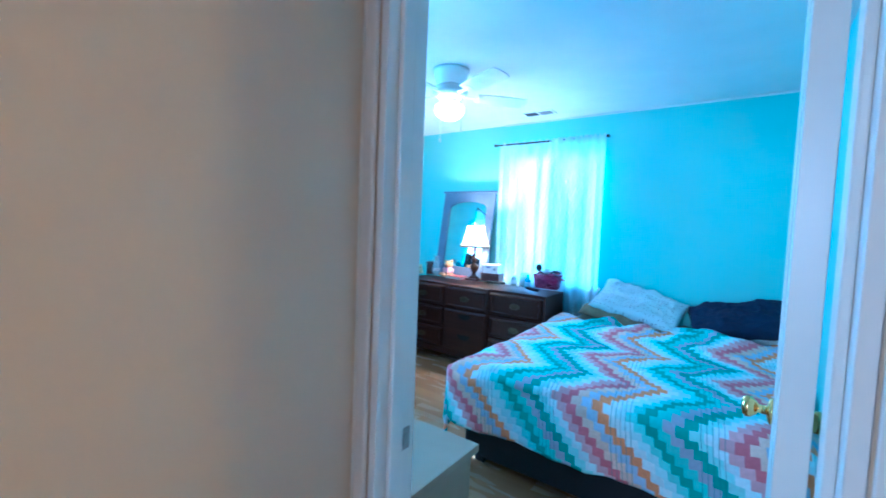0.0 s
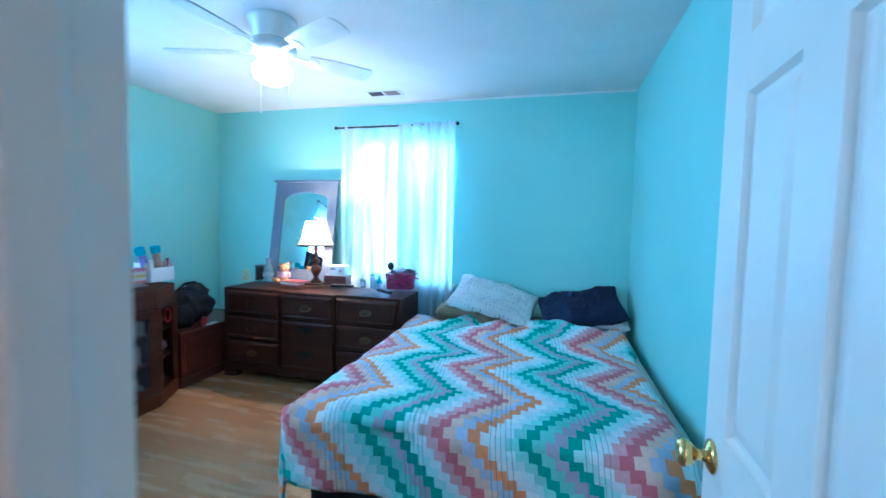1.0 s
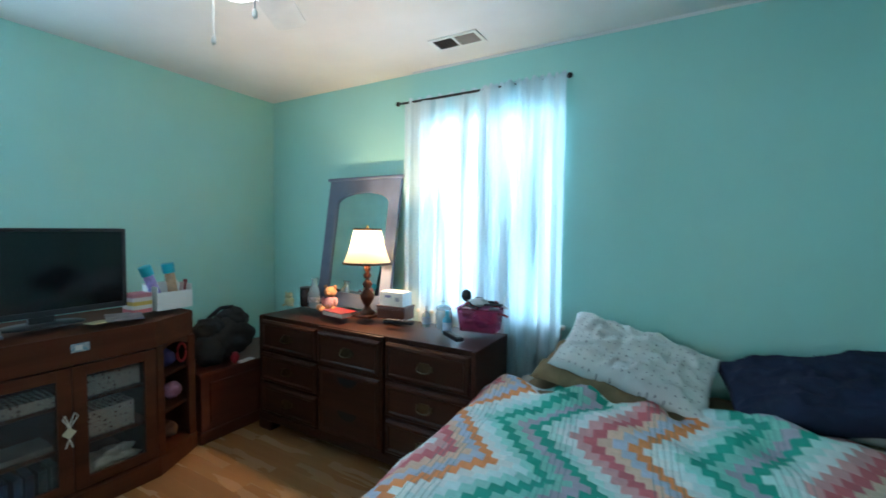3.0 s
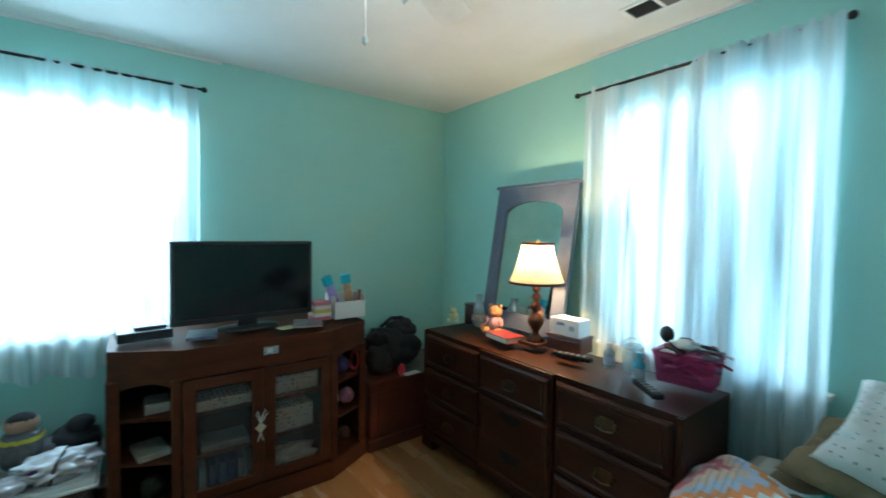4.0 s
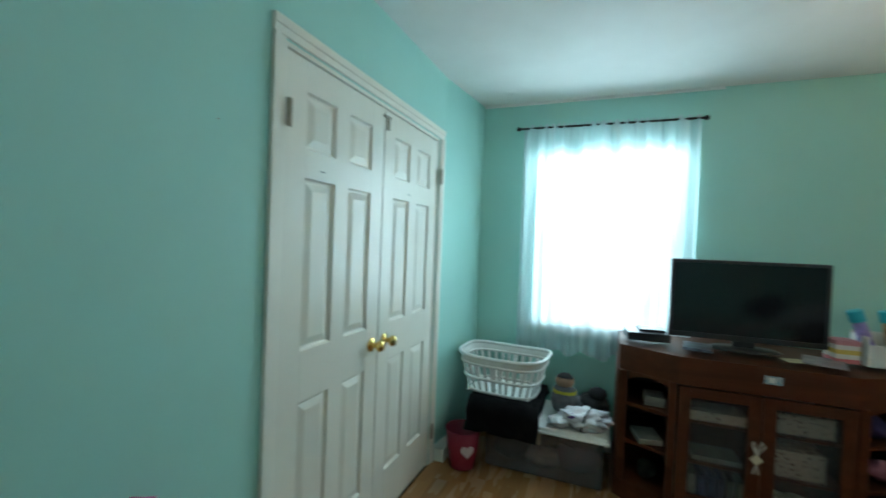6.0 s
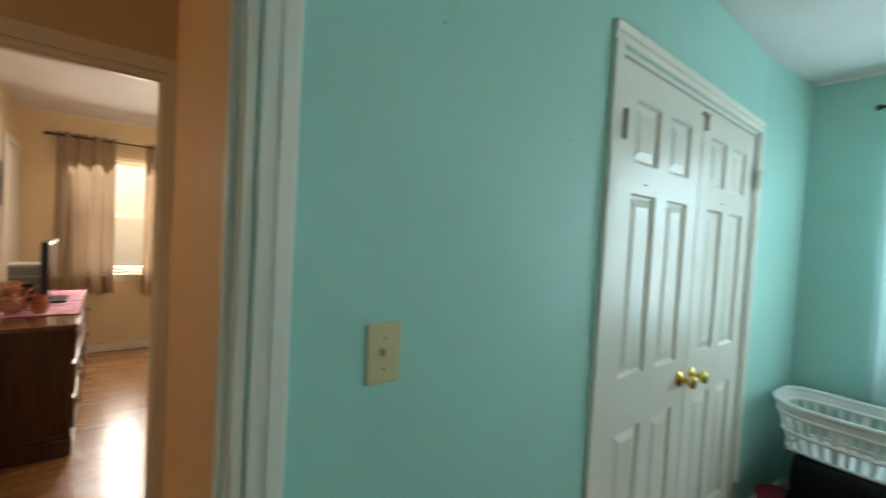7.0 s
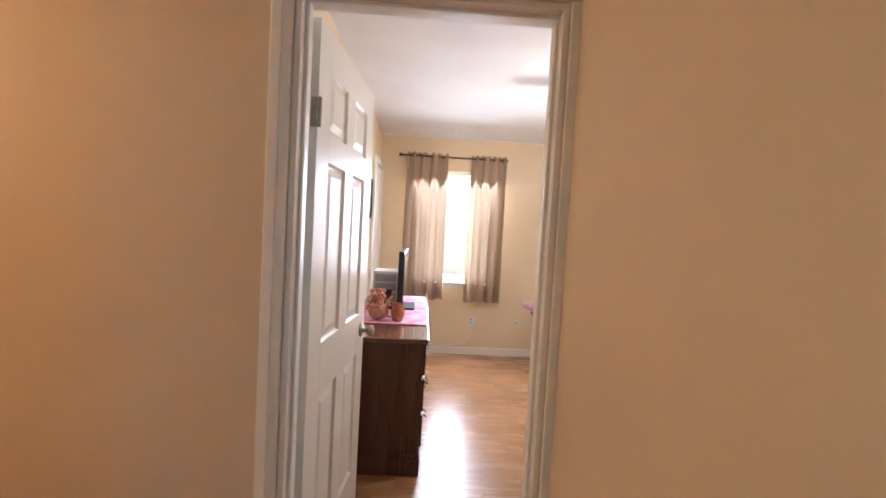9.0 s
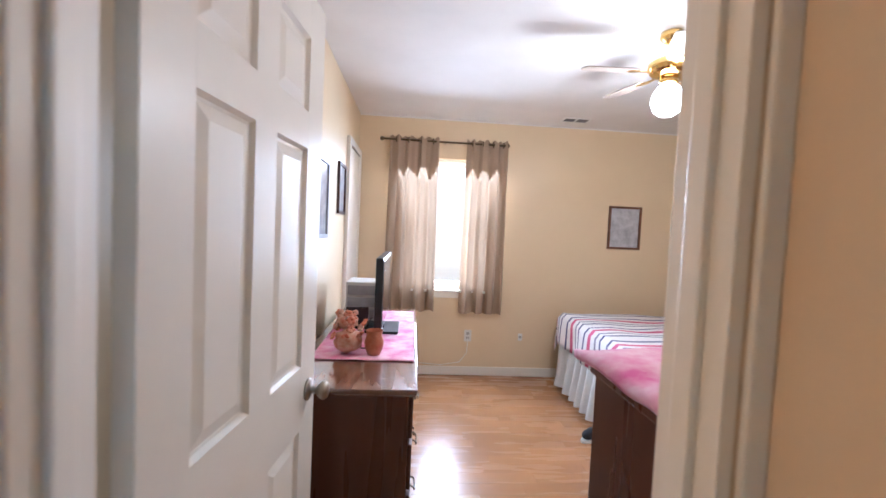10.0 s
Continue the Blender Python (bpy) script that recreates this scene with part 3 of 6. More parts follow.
def quilt_material():
    """Zigzag patchwork: stepped bands that run along the bed, in stitched cotton."""
    m = bpy.data.materials.new("zigzag_patchwork_cotton")
    m.use_nodes = True
    t = m.node_tree
    p = t.nodes["Principled BSDF"]
    p.inputs["Roughness"].default_value = 0.85
    uv = t.nodes.new("ShaderNodeUVMap")
    sep = t.nodes.new("ShaderNodeSeparateXYZ")
    t.links.new(uv.outputs[0], sep.inputs[0])

    def op(kind, a, b=None, c=None):
        n = t.nodes.new("ShaderNodeMath")
        n.operation = kind
        for i, v in enumerate((a, b, c)):
            if v is None:
                continue
            if isinstance(v, (int, float)):
                n.inputs[i].default_value = v
            else:
                t.links.new(v, n.inputs[i])
        return n.outputs[0]

    u, v = sep.outputs[0], sep.outputs[1]
    # patch rows step sideways by turns, so that each colour band zigzags along the bed
    wob = node(t, "ShaderNodeTexNoise", Scale=2.2, Detail=2.0)
    t.links.new(uv.outputs[0], wob.inputs["Vector"])
    sway = op("MULTIPLY", op("SUBTRACT", wob.outputs["Fac"], 0.5), 0.05)
    along = op("ADD", op("ADD", v, 0.025), sway)
    step = op("SNAP", along, 0.0384)
    shift = op("MULTIPLY", op("PINGPONG", step, 0.307), 0.814)
    across = op("ADD", op("ADD", op("ADD", u, shift), op("MULTIPLY", op("SUBTRACT", v, 0.589), 0.10)), op("ADD", sway, 0.69 * 2 - 1.286))
    frac = op("FRACT", op("DIVIDE", across, 0.69))
    ramp = t.nodes.new("ShaderNodeValToRGB")
    ramp.color_ramp.interpolation = "CONSTANT"
    el = ramp.color_ramp.elements
    for i, c in enumerate(QCOL):
        e = el[i] if i < 2 else el.new(i / len(QCOL))
        e.position, e.color = i / len(QCOL), (*c, 1)
    t.links.new(frac, ramp.inputs[0])
    fade = node(t, "ShaderNodeTexNoise", Scale=60.0, Detail=3.0)
    t.links.new(uv.outputs[0], fade.inputs["Vector"])
    hsv = t.nodes.new("ShaderNodeHueSaturation")
    mr = node(t, "ShaderNodeMapRange")
    mr.inputs["To Min"].default_value, mr.inputs["To Max"].default_value = 0.80, 1.12
    t.links.new(fade.outputs["Fac"], mr.inputs["Value"])
    cell = t.nodes.new("ShaderNodeCombineXYZ")      # each patch was cut from its own piece of cloth
    t.links.new(op("FLOOR", op("DIVIDE", across, 0.69 / 14)), cell.inputs[0])
    t.links.new(op("DIVIDE", step, 0.0384), cell.inputs[1])
    cut = t.nodes.new("ShaderNodeTexWhiteNoise")
    t.links.new(cell.outputs[0], cut.inputs["Vector"])
    t.links.new(op("MULTIPLY", mr.outputs[0], op("ADD", op("MULTIPLY", cut.outputs["Value"], 0.18), 0.90)), hsv.inputs["Value"])
    t.links.new(ramp.outputs[0], hsv.inputs["Color"])
    # groups of dark running stitches along the bed
    slant = op("ADD", u, op("MULTIPLY", v, 0.10))
    group = op("LESS_THAN", op("FRACT", op("DIVIDE", op("ADD", slant, 0.11), 0.345)), 0.27)
    thread = op("LESS_THAN", op("FRACT", op("DIVIDE", slant, 0.0203)), 0.16)
    sew = t.nodes.new("ShaderNodeMix")
    sew.data_type = "RGBA"
    sew.inputs["B"].default_value = (0.05, 0.20, 0.20, 1)
    t.links.new(op("MULTIPLY", op("MULTIPLY", group, thread), 0.6), sew.inputs["Factor"])
    t.links.new(hsv.outputs[0], sew.inputs["A"])
    t.links.new(sew.outputs["Result"], p.inputs["Base Color"])
    # quilting: puckers along the patch rows
    stitch = op("ABSOLUTE", op("SINE", op("MULTIPLY", across, math.pi * 14 / 0.69)))
    rows = op("ABSOLUTE", op("SINE", op("MULTIPLY", along, math.pi / 0.0384)))
    lumps = node(t, "ShaderNodeTexNoise", Scale=28.0, Detail=3.0)
    t.links.new(uv.outputs[0], lumps.inputs["Vector"])
    height = op("ADD", op("MULTIPLY", op("MULTIPLY", op("POWER", stitch, 0.4), op("POWER", rows, 0.4)), 0.45), op("MULTIPLY", lumps.outputs["Fac"], 1.6))
    bn = node(t, "ShaderNodeBump", Strength=0.55, Distance=0.006)
    t.links.new(height, bn.inputs["Height"])
    t.links.new(bn.outputs[0], p.inputs["Normal"])
    return m


QUILT = quilt_material()
BX0, BX1, BY0, BY1, BZ = 0.345, 1.94, 4.42, 6.34, 0.575
bed = thing("bed", "double bed with black box spring under a patchwork quilt", "bed", (1.15, 5.38, 0))


def local(ob, bm):
    bmesh.ops.translate(bm, vec=-ob.matrix_world.translation, verts=bm.verts)
    return bm


part("box_spring", local(bed, boxes([(BX0 + 0.02, BX1, BY0 + 0.02, BY1, 0.05, 0.32)], 0.03)), BLACKCLOTH, bed, "black cloth-covered box spring")
part("mattress", local(bed, boxes([(BX0, BX1, BY0, BY1, 0.325, BZ - 0.02)], 0.05)), paint("mattress_cloth", (0.62, 0.58, 0.5), None, 0.9), bed)
for x in (BX0 + 0.1, BX1 - 0.1):
    for y in (BY0 + 0.1, BY1 - 0.1):
        part("leg", local(bed, boxes([(x - 0.03, x + 0.03, y - 0.03, y + 0.03, 0, 0.095)], 0.004)), BLACK, bed)


def quilt_fn(u, v):
    """Cloth coordinates in metres to a place on the bed, rounding over its edges."""
    width, length = 2.14, 1.93
    s = u * width - 0.44          # across, from the open side
    q = v * length - 0.37         # along, from the foot
    r = 0.07
    x = y = drop = 0.0

    def over(d):
        if d >= 0:
            return d, 0.0
        if d > -r * 1.57:
            a = -d / r
            return -r * math.sin(a), r * (1 - math.cos(a))
        return -r - 0.06 * (-d - r * 1.57), r + (-d - r * 1.57) * 0.985
    dx, zx = over(s)
    dy, zy = over(q)
    x, y = BX0 + r * 0.3 + dx, BY0 + r * 0.3 + dy
    far = s - (BX1 - BX0 - 0.10)
    if far > 0:
        x -= far * 0.35
        zx += far * 0.95
    drop = max(zx, zy) if min(zx, zy) < 0.02 else math.hypot(zx, zy) * 0.86
    z = BZ + 0.012 - drop
    wave = 0.022 * noise.noise(Vector((s * 3.1, q * 2.6, 1))) + 0.016 * noise.noise(Vector((s * 9, q * 8, 4)))
    head = max(0.0, q - 1.05)
    wave += head * 0.15 * noise.noise(Vector((s * 7, q * 6, 9))) + 0.07 * head
    wave += 0.045 * math.exp(-((s - 1.12) ** 2 / 0.05 + (q - 1.48) ** 2 / 0.06))
    if zx > 0.05 or zy > 0.05:
        fold = 0.02 * math.sin(9 * (q if zx > zy else s) + 1.2) + 0.012 * noise.noise(Vector((s * 5, q * 5, 2)))
        if zx > zy:
            x -= fold if s < 0 else 0
        else:
            y -= fold
    return Vector((x, y, max(z + wave, 0.1)))


bmq = sheet(110, 104, quilt_fn)
uvl = bmq.loops.layers.uv.active
for f in bmq.faces:
    for lp in f.loops:
        lp[uvl].uv = (lp[uvl].uv.x * 2.14, lp[uvl].uv.y * 1.93)
quilt = part("quilt", bmq, QUILT, smooth=True)
sol = quilt.modifiers.new("thickness", "SOLIDIFY")
sol.thickness, sol.offset = 0.012, 1
edge = [quilt_fn(0.0, 1 - k / 60) for k in range(61)] + [quilt_fn(k / 70, 0.0) for k in range(1, 71)]
part("binding", tube([p + Vector((0, 0, 0.002)) for p in edge], 0.008, 6), paint("teal_binding_cotton", (0.06, 0.36, 0.32), None, 0.9), quilt, "teal stitched binding", smooth=True)
tagged(quilt, "zigzag patchwork quilt in coral, orange, teal and white on the bed", "quilt")


def pillow(name, centre, size, rx, ry, rz, material, label, seed):
    bm = bmesh.new()
    n = 48
    for side in (1, -1):
        g = []
        for i in range(n + 1):
            row = []
            for j in range(n + 1):
                a, b = 2 * i / n - 1, 2 * j / n - 1
                t = max(0.0, (1 - abs(a) ** 3.2) * (1 - abs(b) ** 3.2)) ** 0.5
                pinch = 1 - 0.06 * (1 - abs(a)) * abs(b) ** 3
                x = a * size[0] / 2 * (1 - 0.07 * (1 - b * b)* abs(a) ** 6) 
                y = b * size[1] / 2 * (1 - 0.09 * (1 - a * a) * abs(b) ** 6) * pinch
                w = 0.026 * noise.noise(Vector((a * 2.2, b * 2.2, seed))) + 0.022 * abs(noise.noise(Vector((a * 5, b * 2.5 + a * 2, seed + 5)))) + 0.005 * noise.noise(Vector((a * 12, b * 9, seed)))
                crease = abs(noise.noise(Vector((a * 2.6 + 0.6 * b, b * 2.2 - 0.9 * a, seed + 11))))
                w += 0.016 * max(0.0, 0.13 - crease) / 0.13
                row.append(bm.verts.new((x, y, side * (size[2] / 2 * t + 0.003) + w * (0.3 + t))))
            g.append(row)
        for i in range(n):
            for j in range(n):
                bm.faces.new((g[i][j], g[i + 1][j], g[i + 1][j + 1], g[i][j + 1]))
    bmesh.ops.remove_doubles(bm, verts=bm.verts, dist=0.0062)
    bmesh.ops.recalc_face_normals(bm, faces=bm.faces)
    ob = part(name, bm, material, smooth=True)
    ob.matrix_world = pose(*centre, rx, ry, rz)
    return tagged(ob, label, "pillow")


def dotted(name, ground, dot, cell, spread=None):
    m = paint(name, ground, tuple(0.93 * c for c in ground), 0.9, scale=5, bump=0.35, bump_scale=22)
    t = m.node_tree
    co = t.nodes.new("ShaderNodeTexCoord")
    mp = t.nodes.new("ShaderNodeMapping")
    mp.inputs["Scale"].default_value = (1 / cell, 1 / cell, 0.0)
    vo = t.nodes.new("ShaderNodeTexVoronoi")
    vo.voronoi_dimensions = "3D" if spread else "2D"
    if spread:
        mp.inputs["Scale"].default_value = (1 / cell, 1 / cell, 1 / cell)
    vo.inputs["Randomness"].default_value, vo.inputs["Scale"].default_value = 0.35, 1.0
    lt = t.nodes.new("ShaderNodeMath")
    lt.operation = "LESS_THAN"
    lt.inputs[1].default_value = spread or 0.095
    mx = t.nodes.new("ShaderNodeMix")
    mx.data_type = "RGBA"
    mx.inputs["B"].default_value = (*dot, 1)
    p = t.nodes["Principled BSDF"]
    old = p.inputs["Base Color"].links[0].from_socket
    t.links.new(co.outputs["Object"], mp.inputs[0])
    t.links.new(mp.outputs[0], vo.inputs["Vector"])
    t.links.new(vo.outputs["Distance"], lt.inputs[0])
    t.links.new(lt.outputs[0], mx.inputs["Factor"])
    t.links.new(old, mx.inputs["A"])
    t.links.new(mx.outputs["Result"], p.inputs["Base Color"])
    return m


DOTS = dotted("dotted_pillow_cotton", (0.64, 0.64, 0.63), (0.12, 0.12, 0.14), 0.031)
NAVY = paint("navy_pillow_cotton", (0.004, 0.009, 0.034), (0.008, 0.015, 0.046), 0.9, scale=7, bump=0.4, bump_scale=40)
TAN = paint("tan_sheet_cotton", (0.25, 0.185, 0.10), (0.15, 0.11, 0.06), 0.9, scale=9, bump=0.9, bump_scale=25)
pillow("pillow", (0.94, 6.13, 0.765), (0.68, 0.41, 0.15), 29, 13, -3, DOTS, "white pillow with small dark dots propped at the head", 3)
pillow("pillow", (1.60, 6.14, 0.745), (0.62, 0.40, 0.15), 28, -13, 4, NAVY, "navy blue pillow leaning against the wall", 8)
pillow("under_pillow", (0.82, 6.14, 0.67), (0.62, 0.40, 0.12), 12, 8, -4, TAN, "tan pillow half hidden under the dotted one", 5)
pillow("under_pillow", (1.74, 6.18, 0.665), (0.40, 0.30, 0.12), 10, 0, 2, paint("white_pillow_cotton", (0.7, 0.69, 0.66), None, 0.9, bump=0.3, bump_scale=20), "white pillow half hidden under the navy one", 6)
tagged(part("bed_sheet", sheet(40, 14, lambda u, v: Vector((0.40 + 1.46 * u, 5.86 + 0.46 * v, BZ + 0.022 + 0.05 * noise.noise(Vector((u * 9, v * 5, 3))) - (0.12 * max(0, 0.06 - u) / 0.06) + 0.02 * math.sin(v * 3)))), TAN, smooth=True), "rumpled tan sheet at the head of the bed", "sheet")


# ---- dresser ----
def bail_pull(parent, x, y, z, s=1.0, turn=0.0):
    """A brass bail pull with its shaped back plate, facing -y."""
    plate = boxes([(-0.045 * s, 0.045 * s, -0.003, 0, -0.014 * s, 0.014 * s), (-0.028 * s, 0.028 * s, -0.0035, 0, -0.024 * s, 0.024 * s)], 0.001)
    m = pose(x, y, z, 0, 0, turn)
    bmesh.ops.transform(plate, matrix=m, verts=plate.verts)
    pl = part("back_plate", plate, OLDBRASS, parent, "aged brass back plate")
    b = tube([(-0.034 * s, -0.004, 0.006), (-0.036 * s, -0.018, 0.0), (-0.030 * s, -0.022, -0.014 * s), (0, -0.024, -0.020 * s), (0.030 * s, -0.022, -0.014 * s), (0.036 * s, -0.018, 0.0), (0.034 * s, -0.004, 0.006)], 0.0035, 6)
    bmesh.ops.transform(b, matrix=m, verts=b.verts)
    part("handle", b, OLDBRASS, parent, "aged brass bail handle")


def drawer_front(parent, name, x0, x1, z0, z1, y, material, lip=0.024):
    """A drawer front with a heavy bevelled lip, facing -y."""
    bm = bmesh.new()
    prev = None
    for inset, d in ((0, 0), (0, lip * 0.5), (0.012, lip), (0.026, lip * 1.05), (0.034, lip * 0.75)):
        ring = [bm.verts.new((px, y - d, pz)) for px, pz in ((x0 + inset, z0 + inset), (x1 - inset, z0 + inset), (x1 - inset, z1 - inset), (x0 + inset, z1 - inset))]
        if prev:
            for k in range(4):
                bm.faces.new((prev[k], prev[(k + 1) % 4], ring[(k + 1) % 4], ring[k]))
        prev = ring
    bm.faces.new(prev)
    bmesh.ops.recalc_face_normals(bm, faces=bm.faces)
    return part(name, bm, material, parent)


DX0, DX1, DY0, DY1, DZ = -1.385, 0.30, 5.80, 6.26, 0.815
dresser = thing("dresser", "long dark-stained wooden triple dresser with brass pulls", "dresser", (0, 0, 0))
bx0, bx1, by0 = DX0 + 0.03, DX1 - 0.03, DY0 + 0.035
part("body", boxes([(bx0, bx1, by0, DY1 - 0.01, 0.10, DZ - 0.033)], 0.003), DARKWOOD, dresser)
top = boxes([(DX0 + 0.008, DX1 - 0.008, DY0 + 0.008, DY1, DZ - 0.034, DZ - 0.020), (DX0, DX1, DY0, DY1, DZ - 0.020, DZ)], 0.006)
part("top", top, LITTOPWOOD, dresser, "polished wooden top with a moulded edge")
part("plinth", boxes([(bx0 - 0.012, bx1 + 0.012, by0 - 0.012, DY1 - 0.01, 0.065, 0.115)], 0.006), DARKWOOD, dresser)
for x in (bx0 - 0.012, bx1 - 0.11):
    for y in (by0 - 0.014, DY1 - 0.10):
        b = bmesh.new()
        box(b, x, x + 0.122, y, y + 0.09, 0, 0.066, 0.012)
        part("foot", b, DARKWOOD, dresser, "bracket foot")
cols = ((bx0 + 0.03, bx0 + 0.545), (bx0 + 0.575, bx1 - 0.575), (bx1 - 0.545, bx1 - 0.03))
rows3 = ((0.135, 0.325), (0.345, 0.535), (0.555, 0.755))
for ci, (x0, x1) in enumerate(cols):
    for z0, z1 in rows3:
        if ci == 1 and z0 < 0.5:
            continue
        front = by0 - (0.023 if ci == 1 else 0.001)
        dr = drawer_front(dresser, "drawer", x0, x1, z0, z1, front, DARKWOOD, 0.016 if ci == 1 else 0.026)
        bail_pull(dr, (x0 + x1) / 2, front - (0.0125 if ci == 1 else 0.0205), (z0 + z1) / 2, 1.1)
x0, x1 = cols[1]
part("breakfront", boxes([(x0 - 0.014, x1 + 0.014, by0 - 0.022, by0 - 0.0005, 0.117, DZ - 0.036)], 0.003), DARKWOOD, dresser, "middle section standing forward")
door = drawer_front(dresser, "cupboard_front", x0, x1, 0.135, 0.535, by0 - 0.023, DARKWOOD, 0.010)
# flat near-black faces paint the shade of the scooped finger slots
SLOT = paint("slot_shade", (0.004, 0.003, 0.003), None, 0.9)
for zc in (0.30, 0.50):
    b = bmesh.new()
    fan = [b.verts.new(((x0 + x1) / 2 + 0.075 * math.cos(math.pi + k * math.pi / 10), by0 - 0.0345, zc + 0.05 * math.sin(math.pi + k * math.pi / 10))) for k in range(11)]
    b.faces.new(fan)
    part("finger_slot", b, SLOT, door, "flat dark patch drawn as the shade in a scooped finger slot")
tagged(part("knob", lathe([(0, 0), (0.012, 0.002), (0.016, 0.012), (0.010, 0.02), (0, 0.022)], 14), OLDBRASS, dresser, smooth=True), "small brass knob")
dresser.children[-1].matrix_local = pose(x0 - 0.006, by0 - 0.022, 0.66, 90, 0, 0)
part("pilaster", boxes([(bx0, bx0 + 0.024, by0 - 0.012, by0, 0.12, DZ - 0.036)], 0.003), DARKWOOD, dresser)
part("pilaster", boxes([(bx1 - 0.024, bx1, by0 - 0.012, by0, 0.12, DZ - 0.036)], 0.003), DARKWOOD, dresser)

# mirror leaning on the wall behind the dresser
mirror = thing("leaning_mirror", "mirror with an arched top leaning on the wall, window sheen in its grey-mauve frame colour", "mirror", (-0.895, 6.225, DZ + 0.002))
MW, MH = 0.66, 0.945
tilt = Matrix.Rotation(radians(-9.2), 4, "X")
inner = []
for k in range(17):
    a = math.pi * k / 16
    inner.append((-0.24 * math.cos(a), MH - 0.20 + 0.085 * math.sin(a)))
fr = [(-0.24, 0.10)] + inner + [(0.24, 0.10)]
def mframe(y0, y1):
    bm = bmesh.new()
    n = len(fr)
    outer = []
    for x, z in fr:
        outer.append((x / 0.24 * MW / 2, 0 if z <= 0.1 else (MH - 0.02 if z > MH - 0.21 else z)))
    f_in = [bm.verts.new((x, y0, z)) for x, z in fr]
    f_out = [bm.verts.new((x, y0, z)) for x, z in outer]
    b_in = [bm.verts.new((x, y1, z)) for x, z in fr]
    b_out = [bm.verts.new((x, y1, z)) for x, z in outer]
    for i in range(n):
        j = (i + 1) % n
        for q in ((f_in[i], f_in[j], f_out[j], f_out[i]), (b_in[j], b_in[i], b_out[i], b_out[j]), (f_out[i], f_out[j], b_out[j], b_out[i]), (f_in[j], f_in[i], b_in[i], b_in[j])):
            bm.faces.new(q)
    bmesh.ops.recalc_face_normals(bm, faces=bm.faces)
    return bm
bm = mframe(-0.012, 0.014)
bmesh.ops.transform(bm, matrix=tilt, verts=bm.verts)
part("frame", bm, MAUVEFRAME, mirror)
bm = boxes([(-MW / 2 - 0.02, MW / 2 + 0.02, -0.024, 0.016, MH - 0.022, MH)], 0.006)
bmesh.ops.transform(bm, matrix=tilt, verts=bm.verts)
part("cornice", bm, MAUVEFRAME, mirror)
bm = boxes([(-0.255, 0.255, 0.002, 0.006, 0.09, MH - 0.10)])
bmesh.ops.transform(bm, matrix=tilt, verts=bm.verts)
part("glass", bm, MIRROR, mirror, "silvered mirror glass")

# ---- table lamp ----
lamp = thing("table_lamp", "table lamp with turned dark wooden base and lit cream shade", "lamp", (-0.61, 6.06, DZ + 0.001))
part("foot_plate", boxes([(-0.07, 0.07, -0.07, 0.07, 0, 0.018)], 0.006), DARKWOOD, lamp)
part("stem", lathe([(0.05, 0.018), (0.05, 0.03), (0.028, 0.045), (0.018, 0.07), (0.030, 0.09), (0.043, 0.115), (0.046, 0.14), (0.026, 0.165), (0.012, 0.176), (0.024, 0.190), (0.033, 0.208), (0.020, 0.228), (0.011, 0.240), (0.024, 0.254), (0.025, 0.268), (0.011, 0.284), (0.021, 0.300), (0.022, 0.316), (0.012, 0.326), (0.018, 0.334), (0.009, 0.345), (0.008, 0.40)], 20), DARKWOOD, lamp, smooth=True)
SHADE = sheer("cream_lampshade_cloth", (0.66, 0.56, 0.40), 0.0, 0.2)
for key, v in (("To Min", 0.0), ("To Max", 0.0)):
    SHADE.node_tree.nodes["Map Range"].inputs[key].default_value = v
part("shade", lathe([(0.150, 0.345), (0.136, 0.375), (0.118, 0.42), (0.102, 0.475), (0.090, 0.525), (0.084, 0.555)], 28), SHADE, lamp, "lit cream cloth shade", smooth=True)
for r, z in ((0.1505, 0.343), (0.085, 0.556)):
    part("shade_trim", tube([(r * math.cos(k * math.pi / 14), r * math.sin(k * math.pi / 14), z) for k in range(28)], 0.0075, 6, True), DARKWOOD, lamp, "dark braid trim")
part("finial", lathe([(0.004, 0.545), (0.010, 0.565), (0.008, 0.578), (0, 0.584)], 12), BRASS, lamp, smooth=True)
part("harp", tube([(-0.085, 0, 0.55), (0.085, 0, 0.55)], 0.003, 6), BRASS, lamp)
bulb("lamp_bulb", (-0.61, 6.06, DZ + 0.495), 0.025, 27.0, (1.0, 0.64, 0.32))


# ---- television cabinet ----
cab = thing("tv_cabinet", "reddish wooden cabinet with canted ends, glass doors and open shelves", "cabinet", (0, 0, 0))
KX, KZ = W + 0.02, 0.885
YC = 4.81
outline = [(KX, 4.165), (-1.475, 4.165), (-1.445, 4.215), (-1.325, 4.445), (-1.325, 5.175), (-1.445, 5.405), (-1.475, 5.455), (KX, 5.455)]


def slab(pts, z0, z1, grow=0.0, bevel=0.004):
    bm = bmesh.new()
    cx, cy = sum(p[0] for p in pts) / len(pts), sum(p[1] for p in pts) / len(pts)
    def g(p):
        return (p[0] + (grow if p[0] > -1.7 else 0), p[1] + (grow if p[1] > cy else -grow))
    lo = [bm.verts.new((*g(p), z0)) for p in pts]
    hi = [bm.verts.new((*g(p), z1)) for p in pts]
    bm.faces.new(lo[::-1])
    bm.faces.new(hi)
    for i in range(len(pts)):
        j = (i + 1) % len(pts)
        bm.faces.new((lo[i], lo[j], hi[j], hi[i]))
    bmesh.ops.recalc_face_normals(bm, faces=bm.faces)
    if bevel:
        bmesh.ops.bevel(bm, geom=[e for e in bm.edges if abs(e.verts[0].co.z - e.verts[1].co.z) < 1e-5], offset=bevel, segments=2, affect="EDGES")
    return bm


